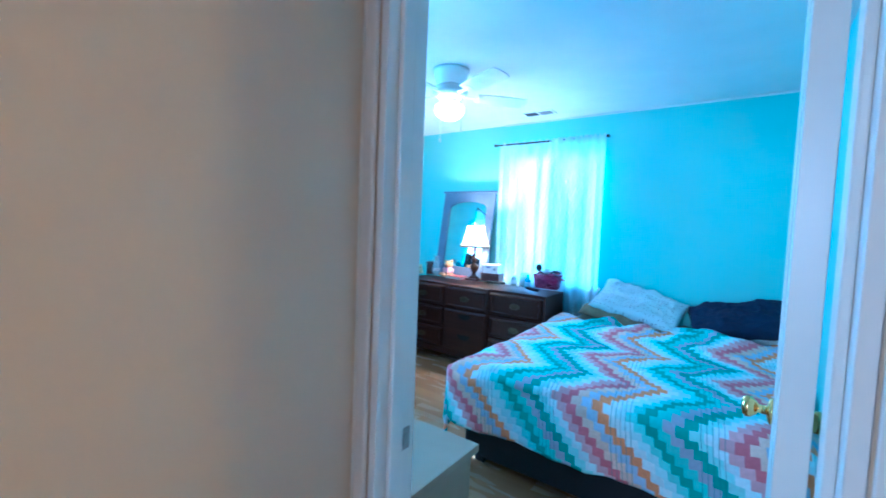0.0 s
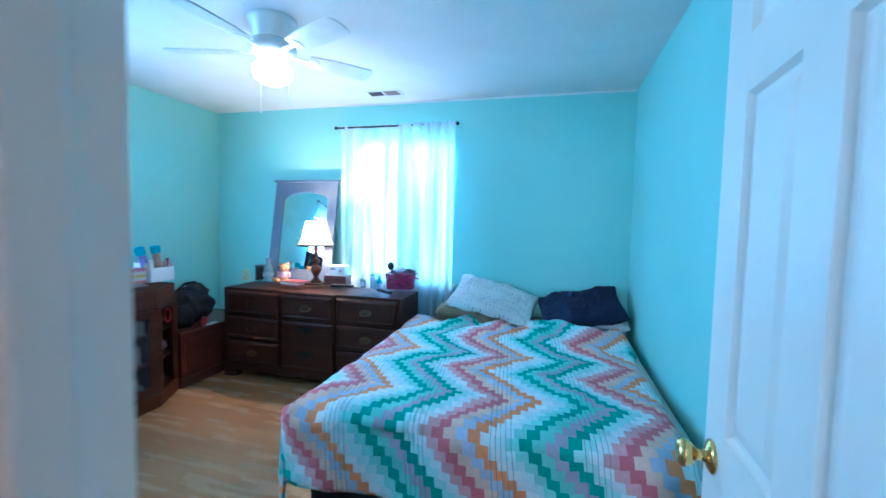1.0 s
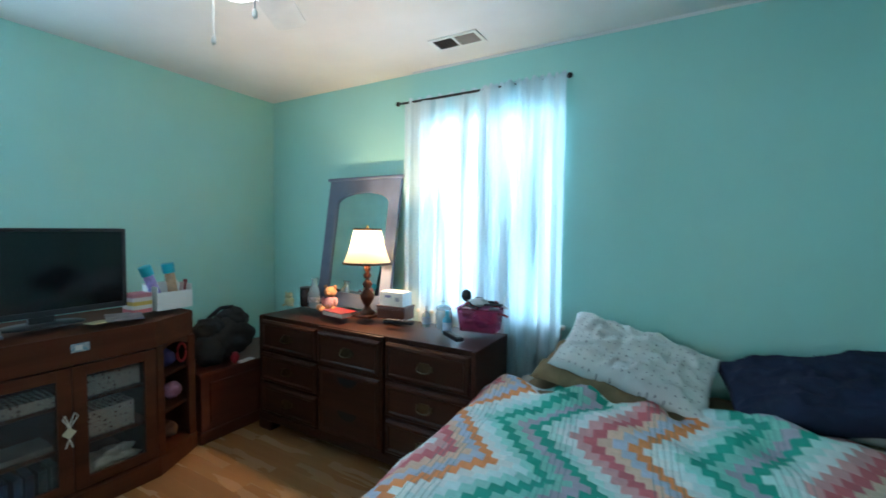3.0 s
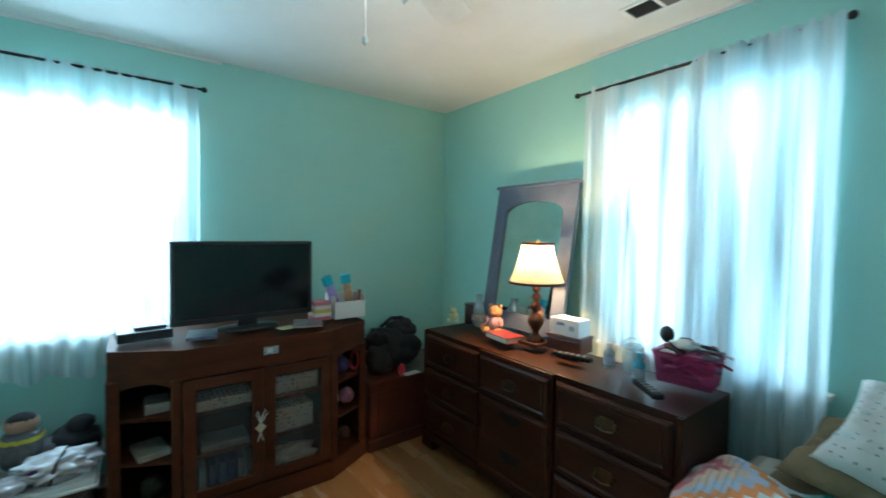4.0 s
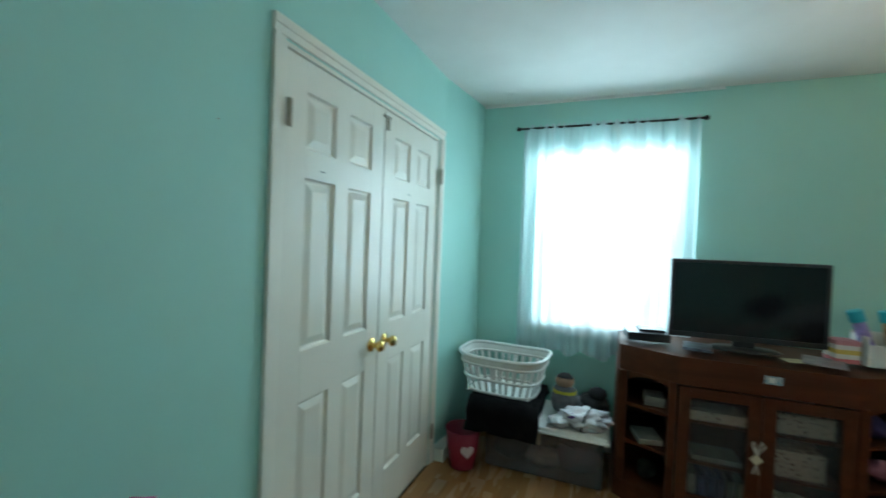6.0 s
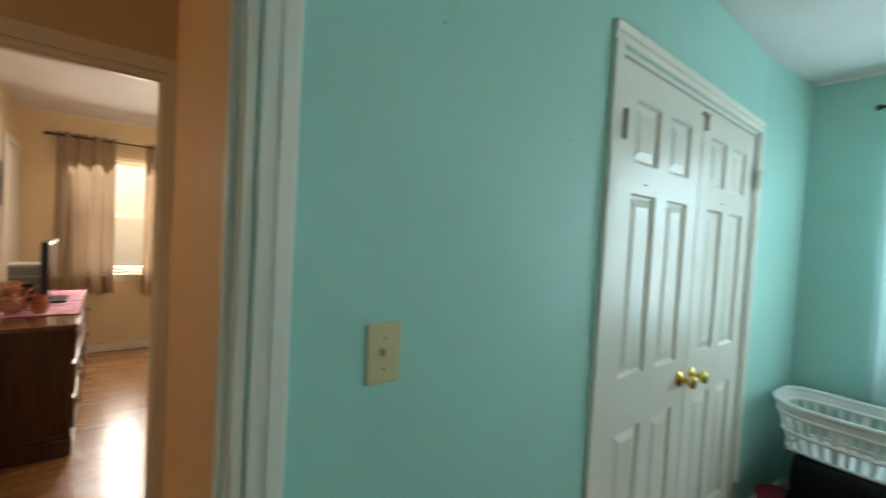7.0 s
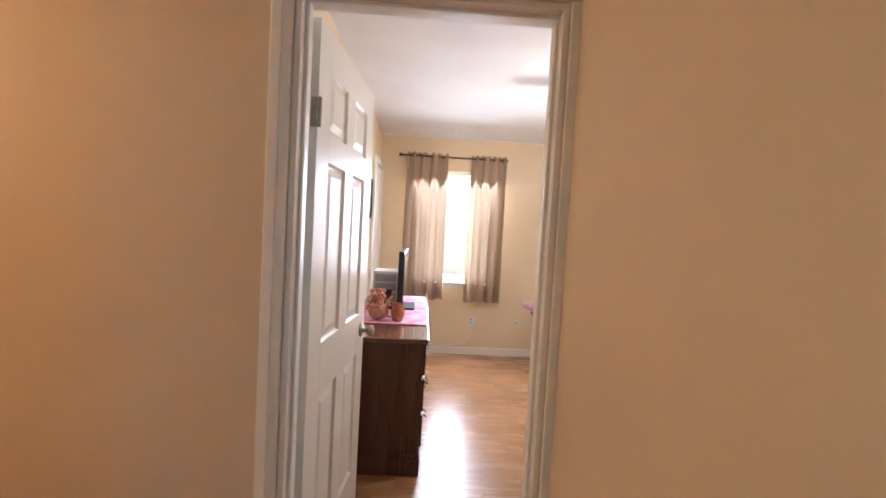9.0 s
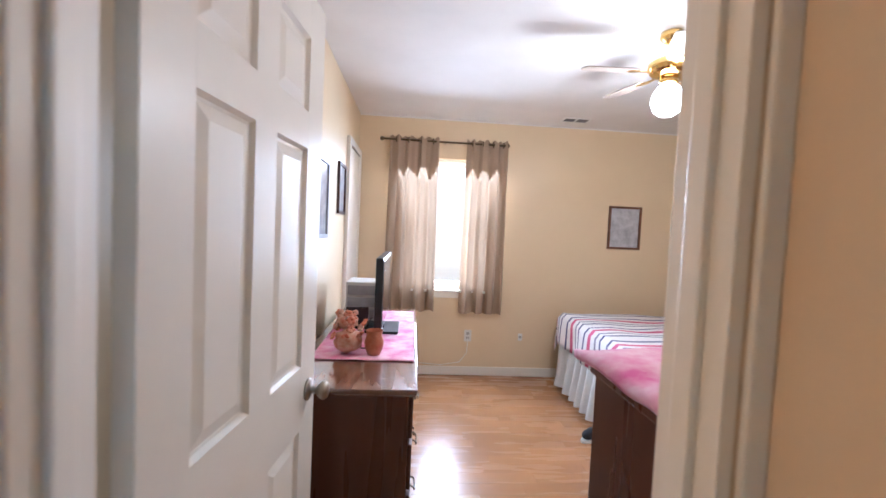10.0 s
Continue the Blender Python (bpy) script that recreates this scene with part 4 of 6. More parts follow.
part("top", slab(outline, KZ - 0.024, KZ, 0.012), REDWOOD, cab)
part("frieze", slab(outline, 0.72, KZ - 0.0245, -0.006, 0), REDWOOD, cab, "frieze with false drawer fronts")
part("base", slab(outline, 0.0, 0.105, 0.006, 0.006), REDWOOD, cab)
for z in (0.31, 0.52):
    part("shelf", slab([(KX + 0.02, 4.19), (-1.50, 4.19), (-1.47, 4.23), (-1.36, 4.45), (-1.36, 5.17), (-1.47, 5.39), (-1.50, 5.43), (KX + 0.02, 5.43)], z, z + 0.018, 0, 0.002), REDWOOD, cab)
# back and dividers carry the recess shade in their colour
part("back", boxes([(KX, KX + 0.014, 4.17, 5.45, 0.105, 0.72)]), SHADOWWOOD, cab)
for y in (4.165, 5.437):
    part("side", boxes([(KX + 0.014, -1.48, y, y + 0.018, 0.105, 0.72)], 0.002), REDWOOD, cab)
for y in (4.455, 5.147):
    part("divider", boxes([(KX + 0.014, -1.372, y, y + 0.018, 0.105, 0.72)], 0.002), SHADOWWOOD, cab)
for p, q in (((-1.478, 4.175), (-1.452, 4.215)), ((-1.355, 4.408), (-1.335, 4.446)), ((-1.355, 5.174), (-1.335, 5.212)), ((-1.478, 5.405), (-1.452, 5.445))):
    part("post", boxes([(p[0] - 0.006, q[0], p[1], q[1], 0.105, 0.72)], 0.004), REDWOOD, cab)
for y0, y1 in ((4.452, 4.808), (4.812, 5.168)):
    d = part("glass_door", boxes([(-1.35, -1.328, y0, y0 + 0.055, 0.115, 0.712), (-1.35, -1.328, y1 - 0.055, y1, 0.115, 0.712), (-1.35, -1.328, y0 + 0.055, y1 - 0.055, 0.115, 0.165), (-1.35, -1.328, y0 + 0.055, y1 - 0.055, 0.66, 0.712)], 0.003), REDWOOD, cab, "glazed wooden cabinet door")
    g = part("pane", boxes([(-1.342, -1.339, y0 + 0.055, y1 - 0.055, 0.165, 0.66)]), CABGLASS, d)
for y, sgn in ((4.33, 1), (5.29, -1)):
    arch = bmesh.new()
    pa, pb = ((-1.447, 4.222), (-1.345, 4.42)) if sgn > 0 else ((-1.345, 5.20), (-1.447, 5.398))
    for k in range(10):
        def pt(s, z):
            return (pa[0] + (pb[0] - pa[0]) * s, pa[1] + (pb[1] - pa[1]) * s, z)
        s0, s1 = k / 10, (k + 1) / 10
        z = lambda s: 0.72 - 0.012 - 0.030 * (2 * s - 1) ** 2
        arch.faces.new([arch.verts.new(c) for c in (pt(s0, z(s0)), pt(s1, z(s1)), pt(s1, 0.722), pt(s0, 0.722))])
    ab = part("arched_rail", arch, REDWOOD, cab)
    ab.modifiers.new("thickness", "SOLIDIFY").thickness = 0.016
for y in (4.315, 4.56, 5.06, 5.31):
    part("knob", lathe([(0, 0), (0.010, 0.002), (0.013, 0.010), (0.007, 0.016), (0, 0.017)], 12), DARKWOOD, cab, smooth=True)
    cab.children[-1].matrix_local = pose(-1.33 if 4.44 < y < 5.18 else -1.39, y, 0.80, 0, 90, 0)

# ---- television ----
tv = thing("television", "black flat-screen television, switched off, on the cabinet", "television", (-1.555, 4.775, KZ + 0.001), 2.5)
part("housing", boxes([(-0.03, 0.012, -0.36, 0.36, 0.045, 0.475)], 0.008), BLACK, tv)
part("bezel", boxes([(0.012, 0.018, -0.358, 0.358, 0.047, 0.075), (0.012, 0.018, -0.358, 0.358, 0.458, 0.473), (0.012, 0.018, -0.358, -0.342, 0.075, 0.458), (0.012, 0.018, 0.342, 0.358, 0.075, 0.458)], 0.002), BLACK, tv)
part("screen", boxes([(0.012, 0.0145, -0.342, 0.342, 0.075, 0.458)]), SCREEN, tv, "dark glossy screen")
part("neck", boxes([(-0.02, 0.008, -0.05, 0.05, 0.012, 0.06)], 0.004), BLACK, tv)
part("stand", lathe([(0, 0), (0.15, 0), (0.155, 0.004), (0.14, 0.012), (0.0, 0.016)], 30, squash=(0.6, 1.1)), BLACK, tv, smooth=True)


# ---- ceiling fans ----
def ceiling_fan(name, place, start, metal, blade_mat, shade_bm, blades, length, label, hub_z, group=""):
    root = thing(name, label, "ceiling fan", place)
    part("canopy", lathe([(0.0, 0), (0.126, 0), (0.128, -0.012), (0.122, -0.02), (0.098, -0.10), (0.08, -0.115), (0.0, -0.115)] if metal is FANW else [(0, 0), (0.06, 0), (0.065, -0.03), (0.03, -0.06), (0.014, -0.07), (0.014, -0.12), (0, -0.12)], 28), metal, root, smooth=True)
    part("motor", lathe([(0.0, hub_z + 0.05), (0.085, hub_z + 0.05), (0.12, hub_z + 0.03), (0.125, hub_z), (0.10, hub_z - 0.03), (0.06, hub_z - 0.045), (0.0, hub_z - 0.045)], 28), metal, root, smooth=True)
    part("light_fitter", lathe([(0, hub_z - 0.045), (0.05, hub_z - 0.045), (0.055, hub_z - 0.075), (0.04, hub_z - 0.085), (0, hub_z - 0.085)], 20), metal, root, smooth=True)
    for k in range(blades):
        a = start + 360 / blades * k
        m = pose(0, 0, hub_z - 0.012, 0, 0, a) @ pose(0, 0, 0, -11, 0, 0)
        def blade_fn(u, v):
            s = 0.19 + (length - 0.19) * u
            w = 0.052 + 0.016 * min(1, u * 3)
            if u > 0.93:
                w *= math.sqrt(max(0.15, 1 - ((u - 0.93) / 0.07) ** 2 * 0.8))
            return Vector((s, (v - 0.5) * 2 * w, 0))
        b = sheet(24, 4, blade_fn)
        bmesh.ops.transform(b, matrix=m, verts=b.verts)
        bl = part("blade", b, blade_mat, root)
        so = bl.modifiers.new("thickness", "SOLIDIFY")
        so.thickness = 0.007
        b = boxes([(0.09, 0.25, -0.014, 0.014, -0.012, -0.006), (0.19, 0.24, -0.035, 0.035, -0.011, -0.0065)], 0.002)
        bmesh.ops.transform(b, matrix=m, verts=b.verts)
        part("blade_iron", b, metal, root)
    part("globe", shade_bm, glow(name + "_lit_glass", (1.0, 0.93, 0.80), 7.0), root, "lit white glass globe", smooth=True)
    root.children[-1].visible_shadow = False
    return root


FANW = paint("white_fan_enamel", (0.72, 0.72, 0.70), None, 0.35, scale=8)
FX, FY = -0.12, 4.84
gl = lathe([(0.045, -0.225), (0.075, -0.23), (0.100, -0.25), (0.104, -0.275), (0.09, -0.31), (0.05, -0.335), (0, -0.342)], 26)
fan = ceiling_fan("ceiling_fan", (FX, FY, C), 50, FANW, FANW, gl, 5, 0.57, "white five-blade ceiling fan with a lit globe", -0.155)
for dx, dy, zb in ((-0.045, -0.04, -0.468), (0.10, 0.0, -0.405)):
    part("pull_chain", merge(tube([(dx, dy, -0.20), (dx, dy, zb)], 0.0032, 6), lathe([(0, zb - 0.032), (0.008, zb - 0.025), (0.0075, zb - 0.008), (0.003, zb), (0, zb)], 10, (dx, dy, 0))), WHITEP, fan, "white pull chain with bell end")
gl2 = lathe([(0.045, -0.295), (0.06, -0.30), (0.085, -0.34), (0.092, -0.38), (0.075, -0.43), (0.04, -0.455), (0, -0.46)], 26)
# the blades' unlit undersides are put into their grey-brown colour
fan2 = ceiling_fan("ceiling_fan_brass", (0.165, 0.03, C), 68, BRASS, paint("unlit_fan_blade", (0.36, 0.31, 0.27), (0.30, 0.25, 0.21), 0.4), gl2, 5, 0.52, "brass ceiling fan with pale blades and a lit globe", -0.20)
fan2.scale = (0.84, 0.84, 0.9)


SLAT = paint("grey_vent_slat", (0.20, 0.20, 0.20), (0.14, 0.14, 0.14), 0.5)


def ceiling_vent(x0, x1, y0, y1):
    root = thing("ceiling_vent", "white ceiling air vent with dark louvres", "vent", ((x0 + x1) / 2, (y0 + y1) / 2, C))
    w, d = (x1 - x0) / 2, (y1 - y0) / 2
    part("frame", boxes([(-w, w, -d, -d + 0.02, -0.008, 0), (-w, w, d - 0.02, d, -0.008, 0), (-w, -w + 0.02, -d + 0.02, d - 0.02, -0.008, 0), (w - 0.02, w, -d + 0.02, d - 0.02, -0.008, 0), (-0.008, 0.008, -d + 0.02, d - 0.02, -0.008, 0)], 0.002), WHITEP, root)
    # black sheet added in place of the duct's shade behind the louvres
    part("backing", boxes([(-w + 0.02, w - 0.02, -d + 0.02, d - 0.02, -0.0015, -0.0005)]), BLACK, root)
    for i in range(7):
        y = -d + 0.028 + i * (2 * d - 0.056) / 6
        for a, b in ((-w + 0.02, -0.008), (0.008, w - 0.02)):
            bm = boxes([(a, b, -0.005, 0.005, -0.0006, 0.0006)])
            bmesh.ops.transform(bm, matrix=pose(0, y, -0.005, 40 if a < 0 else -40, 0, 0), verts=bm.verts)
            part("slat", bm, SLAT, root)


ceiling_vent(-0.165, 0.135, 6.04, 6.19)
ceiling_vent(-0.12, 0.13, -1.68, -1.54)


# ---- light switch ----
sw = thing("light_switch", "ivory single toggle light switch on the aqua wall", "light switch", (0.825, S, 1.207))
part("plate", boxes([(-0.036, 0.036, 0, 0.006, -0.058, 0.058)], 0.004), IVORY, sw)
part("toggle", boxes([(-0.005, 0.005, 0.004, 0.016, -0.004, 0.010)], 0.002), IVORY, sw)
for z in (-0.03, 0.03):
    part("screw", boxes([(-0.003, 0.003, 0.0055, 0.0075, z - 0.003, z + 0.003)], 0.001), STEEL, sw)


# ---- things on the dresser ----
def rbox(name, size, place, turn, material, label, category, bevel=0.004):
    bm = boxes([(-size[0] / 2, size[0] / 2, -size[1] / 2, size[1] / 2, 0, size[2])], bevel)
    ob = part(name, bm, material)
    ob.matrix_world = pose(*place, 0, 0, turn)
    return tagged(ob, label, category)


DT = DZ + 0.0015
FROG = paint("pale_green_plush", (0.42, 0.45, 0.22), (0.55, 0.52, 0.36), 0.9, scale=30, bump=0.4, bump_scale=200)
frog = merge(blob((0, 0, 0.035), (0.036, 0.032, 0.036), 0.1, 1, 2, flat=-0.034), blob((0, -0.012, 0.078), (0.027, 0.025, 0.022), 0.1, 2, 2), blob((-0.016, -0.018, 0.098), (0.010, 0.010, 0.010), 0, 0, 1), blob((0.016, -0.018, 0.098), (0.010, 0.010, 0.010), 0, 0, 1), blob((-0.03, -0.022, 0.012), (0.014, 0.022, 0.011), 0, 0, 1), blob((0.03, -0.022, 0.012), (0.014, 0.022, 0.011), 0, 0, 1))
ob = tagged(part("frog_figurine", frog, FROG, smooth=True), "small pale green frog figurine on the dresser", "figurine")
ob.matrix_world = pose(-1.29, 6.02, DT, 0, 0, 25)
jar = thing("candle_jar", "dark brown candle jar with a flat lid", "candle", (-1.21, 6.11, DT))
jar.scale = (1.2, 1.2, 1.2)
part("jar", lathe([(0, 0), (0.040, 0), (0.042, 0.006), (0.042, 0.095), (0.038, 0.1), (0, 0.1)], 20), paint("brown_candle_glass", (0.045, 0.018, 0.012), None, 0.15, coat=0.4), jar, smooth=True)
part("lid", lathe([(0, 0.1), (0.043, 0.1), (0.044, 0.112), (0.012, 0.118), (0, 0.118)], 20), paint("dark_lid", (0.03, 0.02, 0.016), None, 0.3), jar)
bot = thing("milk_bottle", "clear glass milk bottle with a white print", "bottle", (-1.115, 6.09, DT))
bot.scale = (1.15, 1.15, 1.2)
part("glass", lathe([(0, 0), (0.036, 0), (0.038, 0.008), (0.038, 0.085), (0.032, 0.11), (0.019, 0.135), (0.018, 0.158), (0.022, 0.163), (0.022, 0.172)], 20), THINGLASS, bot, smooth=True)
part("printed_star", lathe([(0.0386, 0.035), (0.0386, 0.065)], 20), paint("bottle_print", (0.5, 0.45, 0.45), (0.12, 0.08, 0.08), 0.5, scale=60), bot)
BEAR = paint("tan_plush", (0.52, 0.27, 0.13), (0.42, 0.20, 0.09), 0.95, scale=40, bump=0.5, bump_scale=260)
BEARTOP = paint("pink_white_plush_shirt", (0.62, 0.42, 0.44), (0.40, 0.12, 0.16), 0.9, scale=28)
bear = merge(blob((0, 0, 0.105), (0.034, 0.030, 0.031), 0.05, 3, 2), blob((-0.026, 0, 0.132), (0.012, 0.007, 0.012), 0, 0, 1), blob((0.026, 0, 0.132), (0.012, 0.007, 0.012), 0, 0, 1), blob((0, -0.026, 0.099), (0.014, 0.010, 0.011), 0, 0, 1), blob((-0.032, -0.035, 0.017), (0.017, 0.030, 0.016), 0, 0, 2), blob((0.032, -0.035, 0.017), (0.017, 0.030, 0.016), 0, 0, 2), blob((0, 0, 0.045), (0.036, 0.030, 0.044), 0.05, 4, 2, flat=-0.044), blob((-0.036, -0.012, 0.055), (0.013, 0.014, 0.028), 0, 0, 1), blob((0.036, -0.012, 0.055), (0.013, 0.014, 0.028), 0, 0, 1))
ob = tagged(part("teddy_bear", bear, [BEAR, BEARTOP], smooth=True), "small tan teddy bear in a pink shirt sitting on the dresser", "teddy bear")
for f in ob.data.polygons:
    if 0.035 < f.center.z < 0.078 and f.center.y > -0.04:
        f.material_index = 1
ob.matrix_world = pose(-0.92, 6.05, DT, 0, 0, 18) @ Matrix.Diagonal((1.25, 1.25, 1.25, 1))
ball = tagged(part("potpourri_ball", blob((0, 0, 0.022), (0.026, 0.026, 0.022), 0.06, 9, 2), BEAR, smooth=True), "small tan wooden ball beside the bear", "ornament")
ball.matrix_world = pose(-1.0, 6.03, DT)
book = thing("book", "thick red-covered hardback book lying flat", "book", (-0.775, 5.985, DT), -8)
book.scale = (1.25, 1.2, 1.1)
part("pages", boxes([(-0.075, 0.078, -0.052, 0.052, 0.003, 0.026)], 0.001), paint("book_pages", (0.72, 0.68, 0.58), (0.6, 0.56, 0.47), 0.9, scale=2, stretch=(1, 1, 200)), book)
REDC = paint("red_book_cover", (0.35, 0.03, 0.035), (0.10, 0.02, 0.02), 0.35, scale=25)
part("cover", boxes([(-0.08, 0.081, -0.055, 0.055, 0, 0.003), (-0.08, 0.081, -0.055, 0.055, 0.026, 0.029), (-0.083, -0.08, -0.055, 0.055, 0.0, 0.029)], 0.0008), REDC, book)
jb = thing("jewellery_box", "reddish wooden jewellery box with two drawers", "box", (-0.43, 6.12, DT), 4)
part("body", boxes([(-0.10, 0.10, -0.06, 0.06, 0, 0.07)], 0.003), CEDAR, jb)
part("lid", boxes([(-0.104, 0.104, -0.064, 0.064, 0.0705, 0.084)], 0.004), CEDAR, jb)
for x in (-0.05, 0.05):
    part("drawer", boxes([(x - 0.045, x + 0.045, -0.063, -0.0602, 0.008, 0.062)], 0.002), CEDAR, jb)
tb = thing("tissue_box", "white cardboard tissue box with faint print", "tissue box", (-0.425, 6.115, DT + 0.085), 2)
part("carton", boxes([(-0.085, 0.085, -0.052, 0.052, 0, 0.085)], 0.002), paint("white_carton", (0.78, 0.77, 0.74), (0.70, 0.69, 0.68), 0.6, scale=14), tb)
part("printed_mark", boxes([(-0.045, 0.0, -0.0535, -0.0522, 0.05, 0.066)]), paint("grey_print", (0.25, 0.25, 0.42), None, 0.6), tb)
part("printed_mark", boxes([(0.03, 0.06, -0.0535, -0.0522, 0.03, 0.055)]), paint("grey_print_two", (0.4, 0.42, 0.5), None, 0.6), tb)


REMOTE = paint("matt_black_remote", (0.006, 0.006, 0.007), (0.010, 0.010, 0.011), 0.65, scale=20, spec=0.2)


def remote(place, turn, length):
    r = thing("remote_control", "black remote control lying on the dresser", "remote control", place, turn, group="remote controls")
    part("case", boxes([(-length / 2, length / 2, -0.022, 0.022, 0, 0.022)], 0.008), REMOTE, r)
    for i in range(5):
        for j in (-0.011, 0.0, 0.011):
            part("button", boxes([(-length * 0.36 + i * length * 0.16, -length * 0.36 + i * length * 0.16 + 0.010, j - 0.0035, j + 0.0035, 0.022, 0.0245)], 0.001), paint("button_grey", (0.2, 0.2, 0.21), None, 0.5) if i == 0 and j == -0.011 else bpy.data.materials["button_grey"], r)


remote((-0.32, 6.0, DT), 12, 0.19)
remote((0.11, 5.885, DT), -36, 0.17)


def bottle(name, place, r, h, body, cap, label, neck=0.4):
    b = thing(name, label, "bottle", place)
    part("body", lathe([(0, 0), (r, 0), (r * 1.04, 0.005), (r * 1.04, h * 0.62), (r * neck, h * 0.75), (r * neck, h * 0.8), (0, h * 0.8)], 18), body, b, smooth=True)
    part("cap", lathe([(0, h * 0.8), (r * neck * 1.15, h * 0.8), (r * neck * 1.15, h), (0, h)], 14), cap, b)
    part("label_band", lathe([(r * 1.05, h * 0.15), (r * 1.05, h * 0.5)], 18), paint(name + "_label", (0.55, 0.6, 0.66), (0.2, 0.3, 0.5), 0.5, scale=40), b)
    return b


BLUEP = clear("blue_liquid_plastic", (0.10, 0.42, 0.62), 0.15, see=0.25)
bottle("hand_gel_bottle", (-0.145, 6.03, DT), 0.024, 0.115, THINGLASS, WHITEP, "small clear gel bottle with a white cap")
bottle("blue_bottle", (0.035, 5.955, DT), 0.024, 0.125, BLUEP, paint("teal_cap", (0.05, 0.32, 0.4), None, 0.4), "small translucent blue bottle")
cj = thing("clamp_jar", "clear glass clamp-lid jar with cotton inside", "jar", (-0.045, 6.06, DT))
part("glass", lathe([(0, 0), (0.046, 0), (0.05, 0.008), (0.05, 0.08), (0.042, 0.1), (0.042, 0.11)], 20), THINGLASS, cj, smooth=True)
part("lid", lathe([(0, 0.13), (0.03, 0.128), (0.044, 0.115), (0.044, 0.110), (0, 0.110)], 20), THINGLASS, cj, smooth=True)
part("wire_clamp", merge(tube([(0.047 * math.cos(k * math.pi / 10), 0.047 * math.sin(k * math.pi / 10), 0.1) for k in range(20)], 0.0018, 5, True), tube([(0.05 * math.cos(a), -0.01, 0.1 + 0.055 * math.sin(a)) for a in [k * math.pi / 10 for k in range(11)]], 0.0018, 5)), STEEL, cj)
part("cotton", blob((0, 0, 0.04), (0.04, 0.04, 0.034), 0.15, 7, 2), paint("cotton_balls", (0.62, 0.62, 0.6), (0.35, 0.37, 0.4), 0.9, scale=60), cj, smooth=True)
PINKP = clear("pink_translucent_plastic", (0.60, 0.10, 0.27), 0.2, see=0.8)
pb = thing("pink_basket", "translucent pink plastic basket full of hair things", "basket", (0.155, 6.125, DT), 8)
bm = bmesh.new()
prof = [(-0.10, -0.065, 0), (0.10, -0.065, 0), (0.10, 0.065, 0), (-0.10, 0.065, 0)]
lo = [bm.verts.new(p) for p in prof]
hi = [bm.verts.new((x * 1.16, y * 1.18, 0.125)) for x, y, z in prof]
bm.faces.new(lo[::-1])
for i in range(4):
    bm.faces.new((lo[i], lo[(i + 1) % 4], hi[(i + 1) % 4], hi[i]))
bk = part("tub", bm, PINKP, pb)
bk.modifiers.new("thickness", "SOLIDIFY").thickness = 0.003
part("rim", tube([(x * 1.18, y * 1.2, 0.126) for x, y, z in prof], 0.005, 6, True), PINKP, pb)
rnd = random.Random(5)
cols = [paint("clutter_" + n, c, None, 0.5) for n, c in (("black", (0.01, 0.01, 0.012)), ("red", (0.4, 0.03, 0.05)), ("white", (0.6, 0.6, 0.6)), ("purple", (0.18, 0.05, 0.2)), ("grey", (0.1, 0.1, 0.11)))]
for i in range(30):
    x, y, z = rnd.uniform(-0.09, 0.09), rnd.uniform(-0.05, 0.05), rnd.uniform(0.03, 0.155)
    if i % 3 == 0:
        ob = part("hair_clip", tube([(x - 0.05, y, z), (x, y + 0.02, z + 0.03), (x + 0.06, y - 0.01, z + 0.015)], 0.006, 6), cols[i % 5], pb)
    else:
        ob = part("hair_accessory", blob((x, y, z), (rnd.uniform(0.02, 0.035), rnd.uniform(0.012, 0.025), rnd.uniform(0.01, 0.022)), 0.3, i, 2), cols[i % 5], pb, smooth=True)
part("hair_brush", merge(tube([(-0.045, 0.02, 0.10), (-0.075, 0.02, 0.155)], 0.008, 8), blob((-0.092, 0.02, 0.185), (0.030, 0.018, 0.036), 0.05, 1, 3)), BLACK, pb, "black hair brush sticking out", smooth=True)
part("hair_brush", merge(tube([(0.0, 0.03, 0.165), (0.075, 0.01, 0.155)], 0.007, 8), blob((-0.02, 0.03, 0.168), (0.032, 0.016, 0.013), 0.05, 4, 2)), BLACK, pb, smooth=True)
part("comb", tube([(0.03, -0.03, 0.15), (0.135, -0.04, 0.158)], 0.006, 6), cols[4], pb, "dark comb lying across the rim")
part("tissue", blob((-0.01, -0.01, 0.158), (0.05, 0.035, 0.022), 0.55, 17, 3, freq=4.0), cols[2], pb, "crumpled pale wrapper", smooth=True)
part("scarf", blob((0.03, 0.02, 0.085), (0.075, 0.045, 0.05), 0.4, 19, 3), paint("pink_print_scarf", (0.62, 0.20, 0.34), (0.25, 0.05, 0.12), 0.8, scale=35), pb, "pink patterned scarf", smooth=True)
part("hair_band", tube([(0.06 + 0.055 * math.cos(a), 0.0, 0.135 + 0.03 * math.sin(a)) for a in [k * math.pi / 8 for k in range(9)]], 0.005, 6), BLACK, pb)

# ---- chest, bag ----
chest = thing("cedar_chest", "reddish cedar chest with a panelled front in the corner", "chest", (-1.70, 5.90, 0))
part("body", boxes([(-0.235, 0.235, -0.415, 0.44, 0.07, 0.425)], 0.004), CEDAR, chest)
part("lid", boxes([(-0.25, 0.25, -0.43, 0.45, 0.4255, 0.452)], 0.006), CEDAR, chest)
part("base", boxes([(-0.25, 0.25, -0.43, 0.45, 0.0, 0.075)], 0.008), CEDAR, chest)
part("raised_panel", boxes([(0.2352, 0.243, -0.36, 0.36, 0.12, 0.38)], 0.005), CEDAR, chest)
bag = thing("backpack", "black cloth backpack slumped on the chest", "bag", (-1.68, 5.74, 0.453))
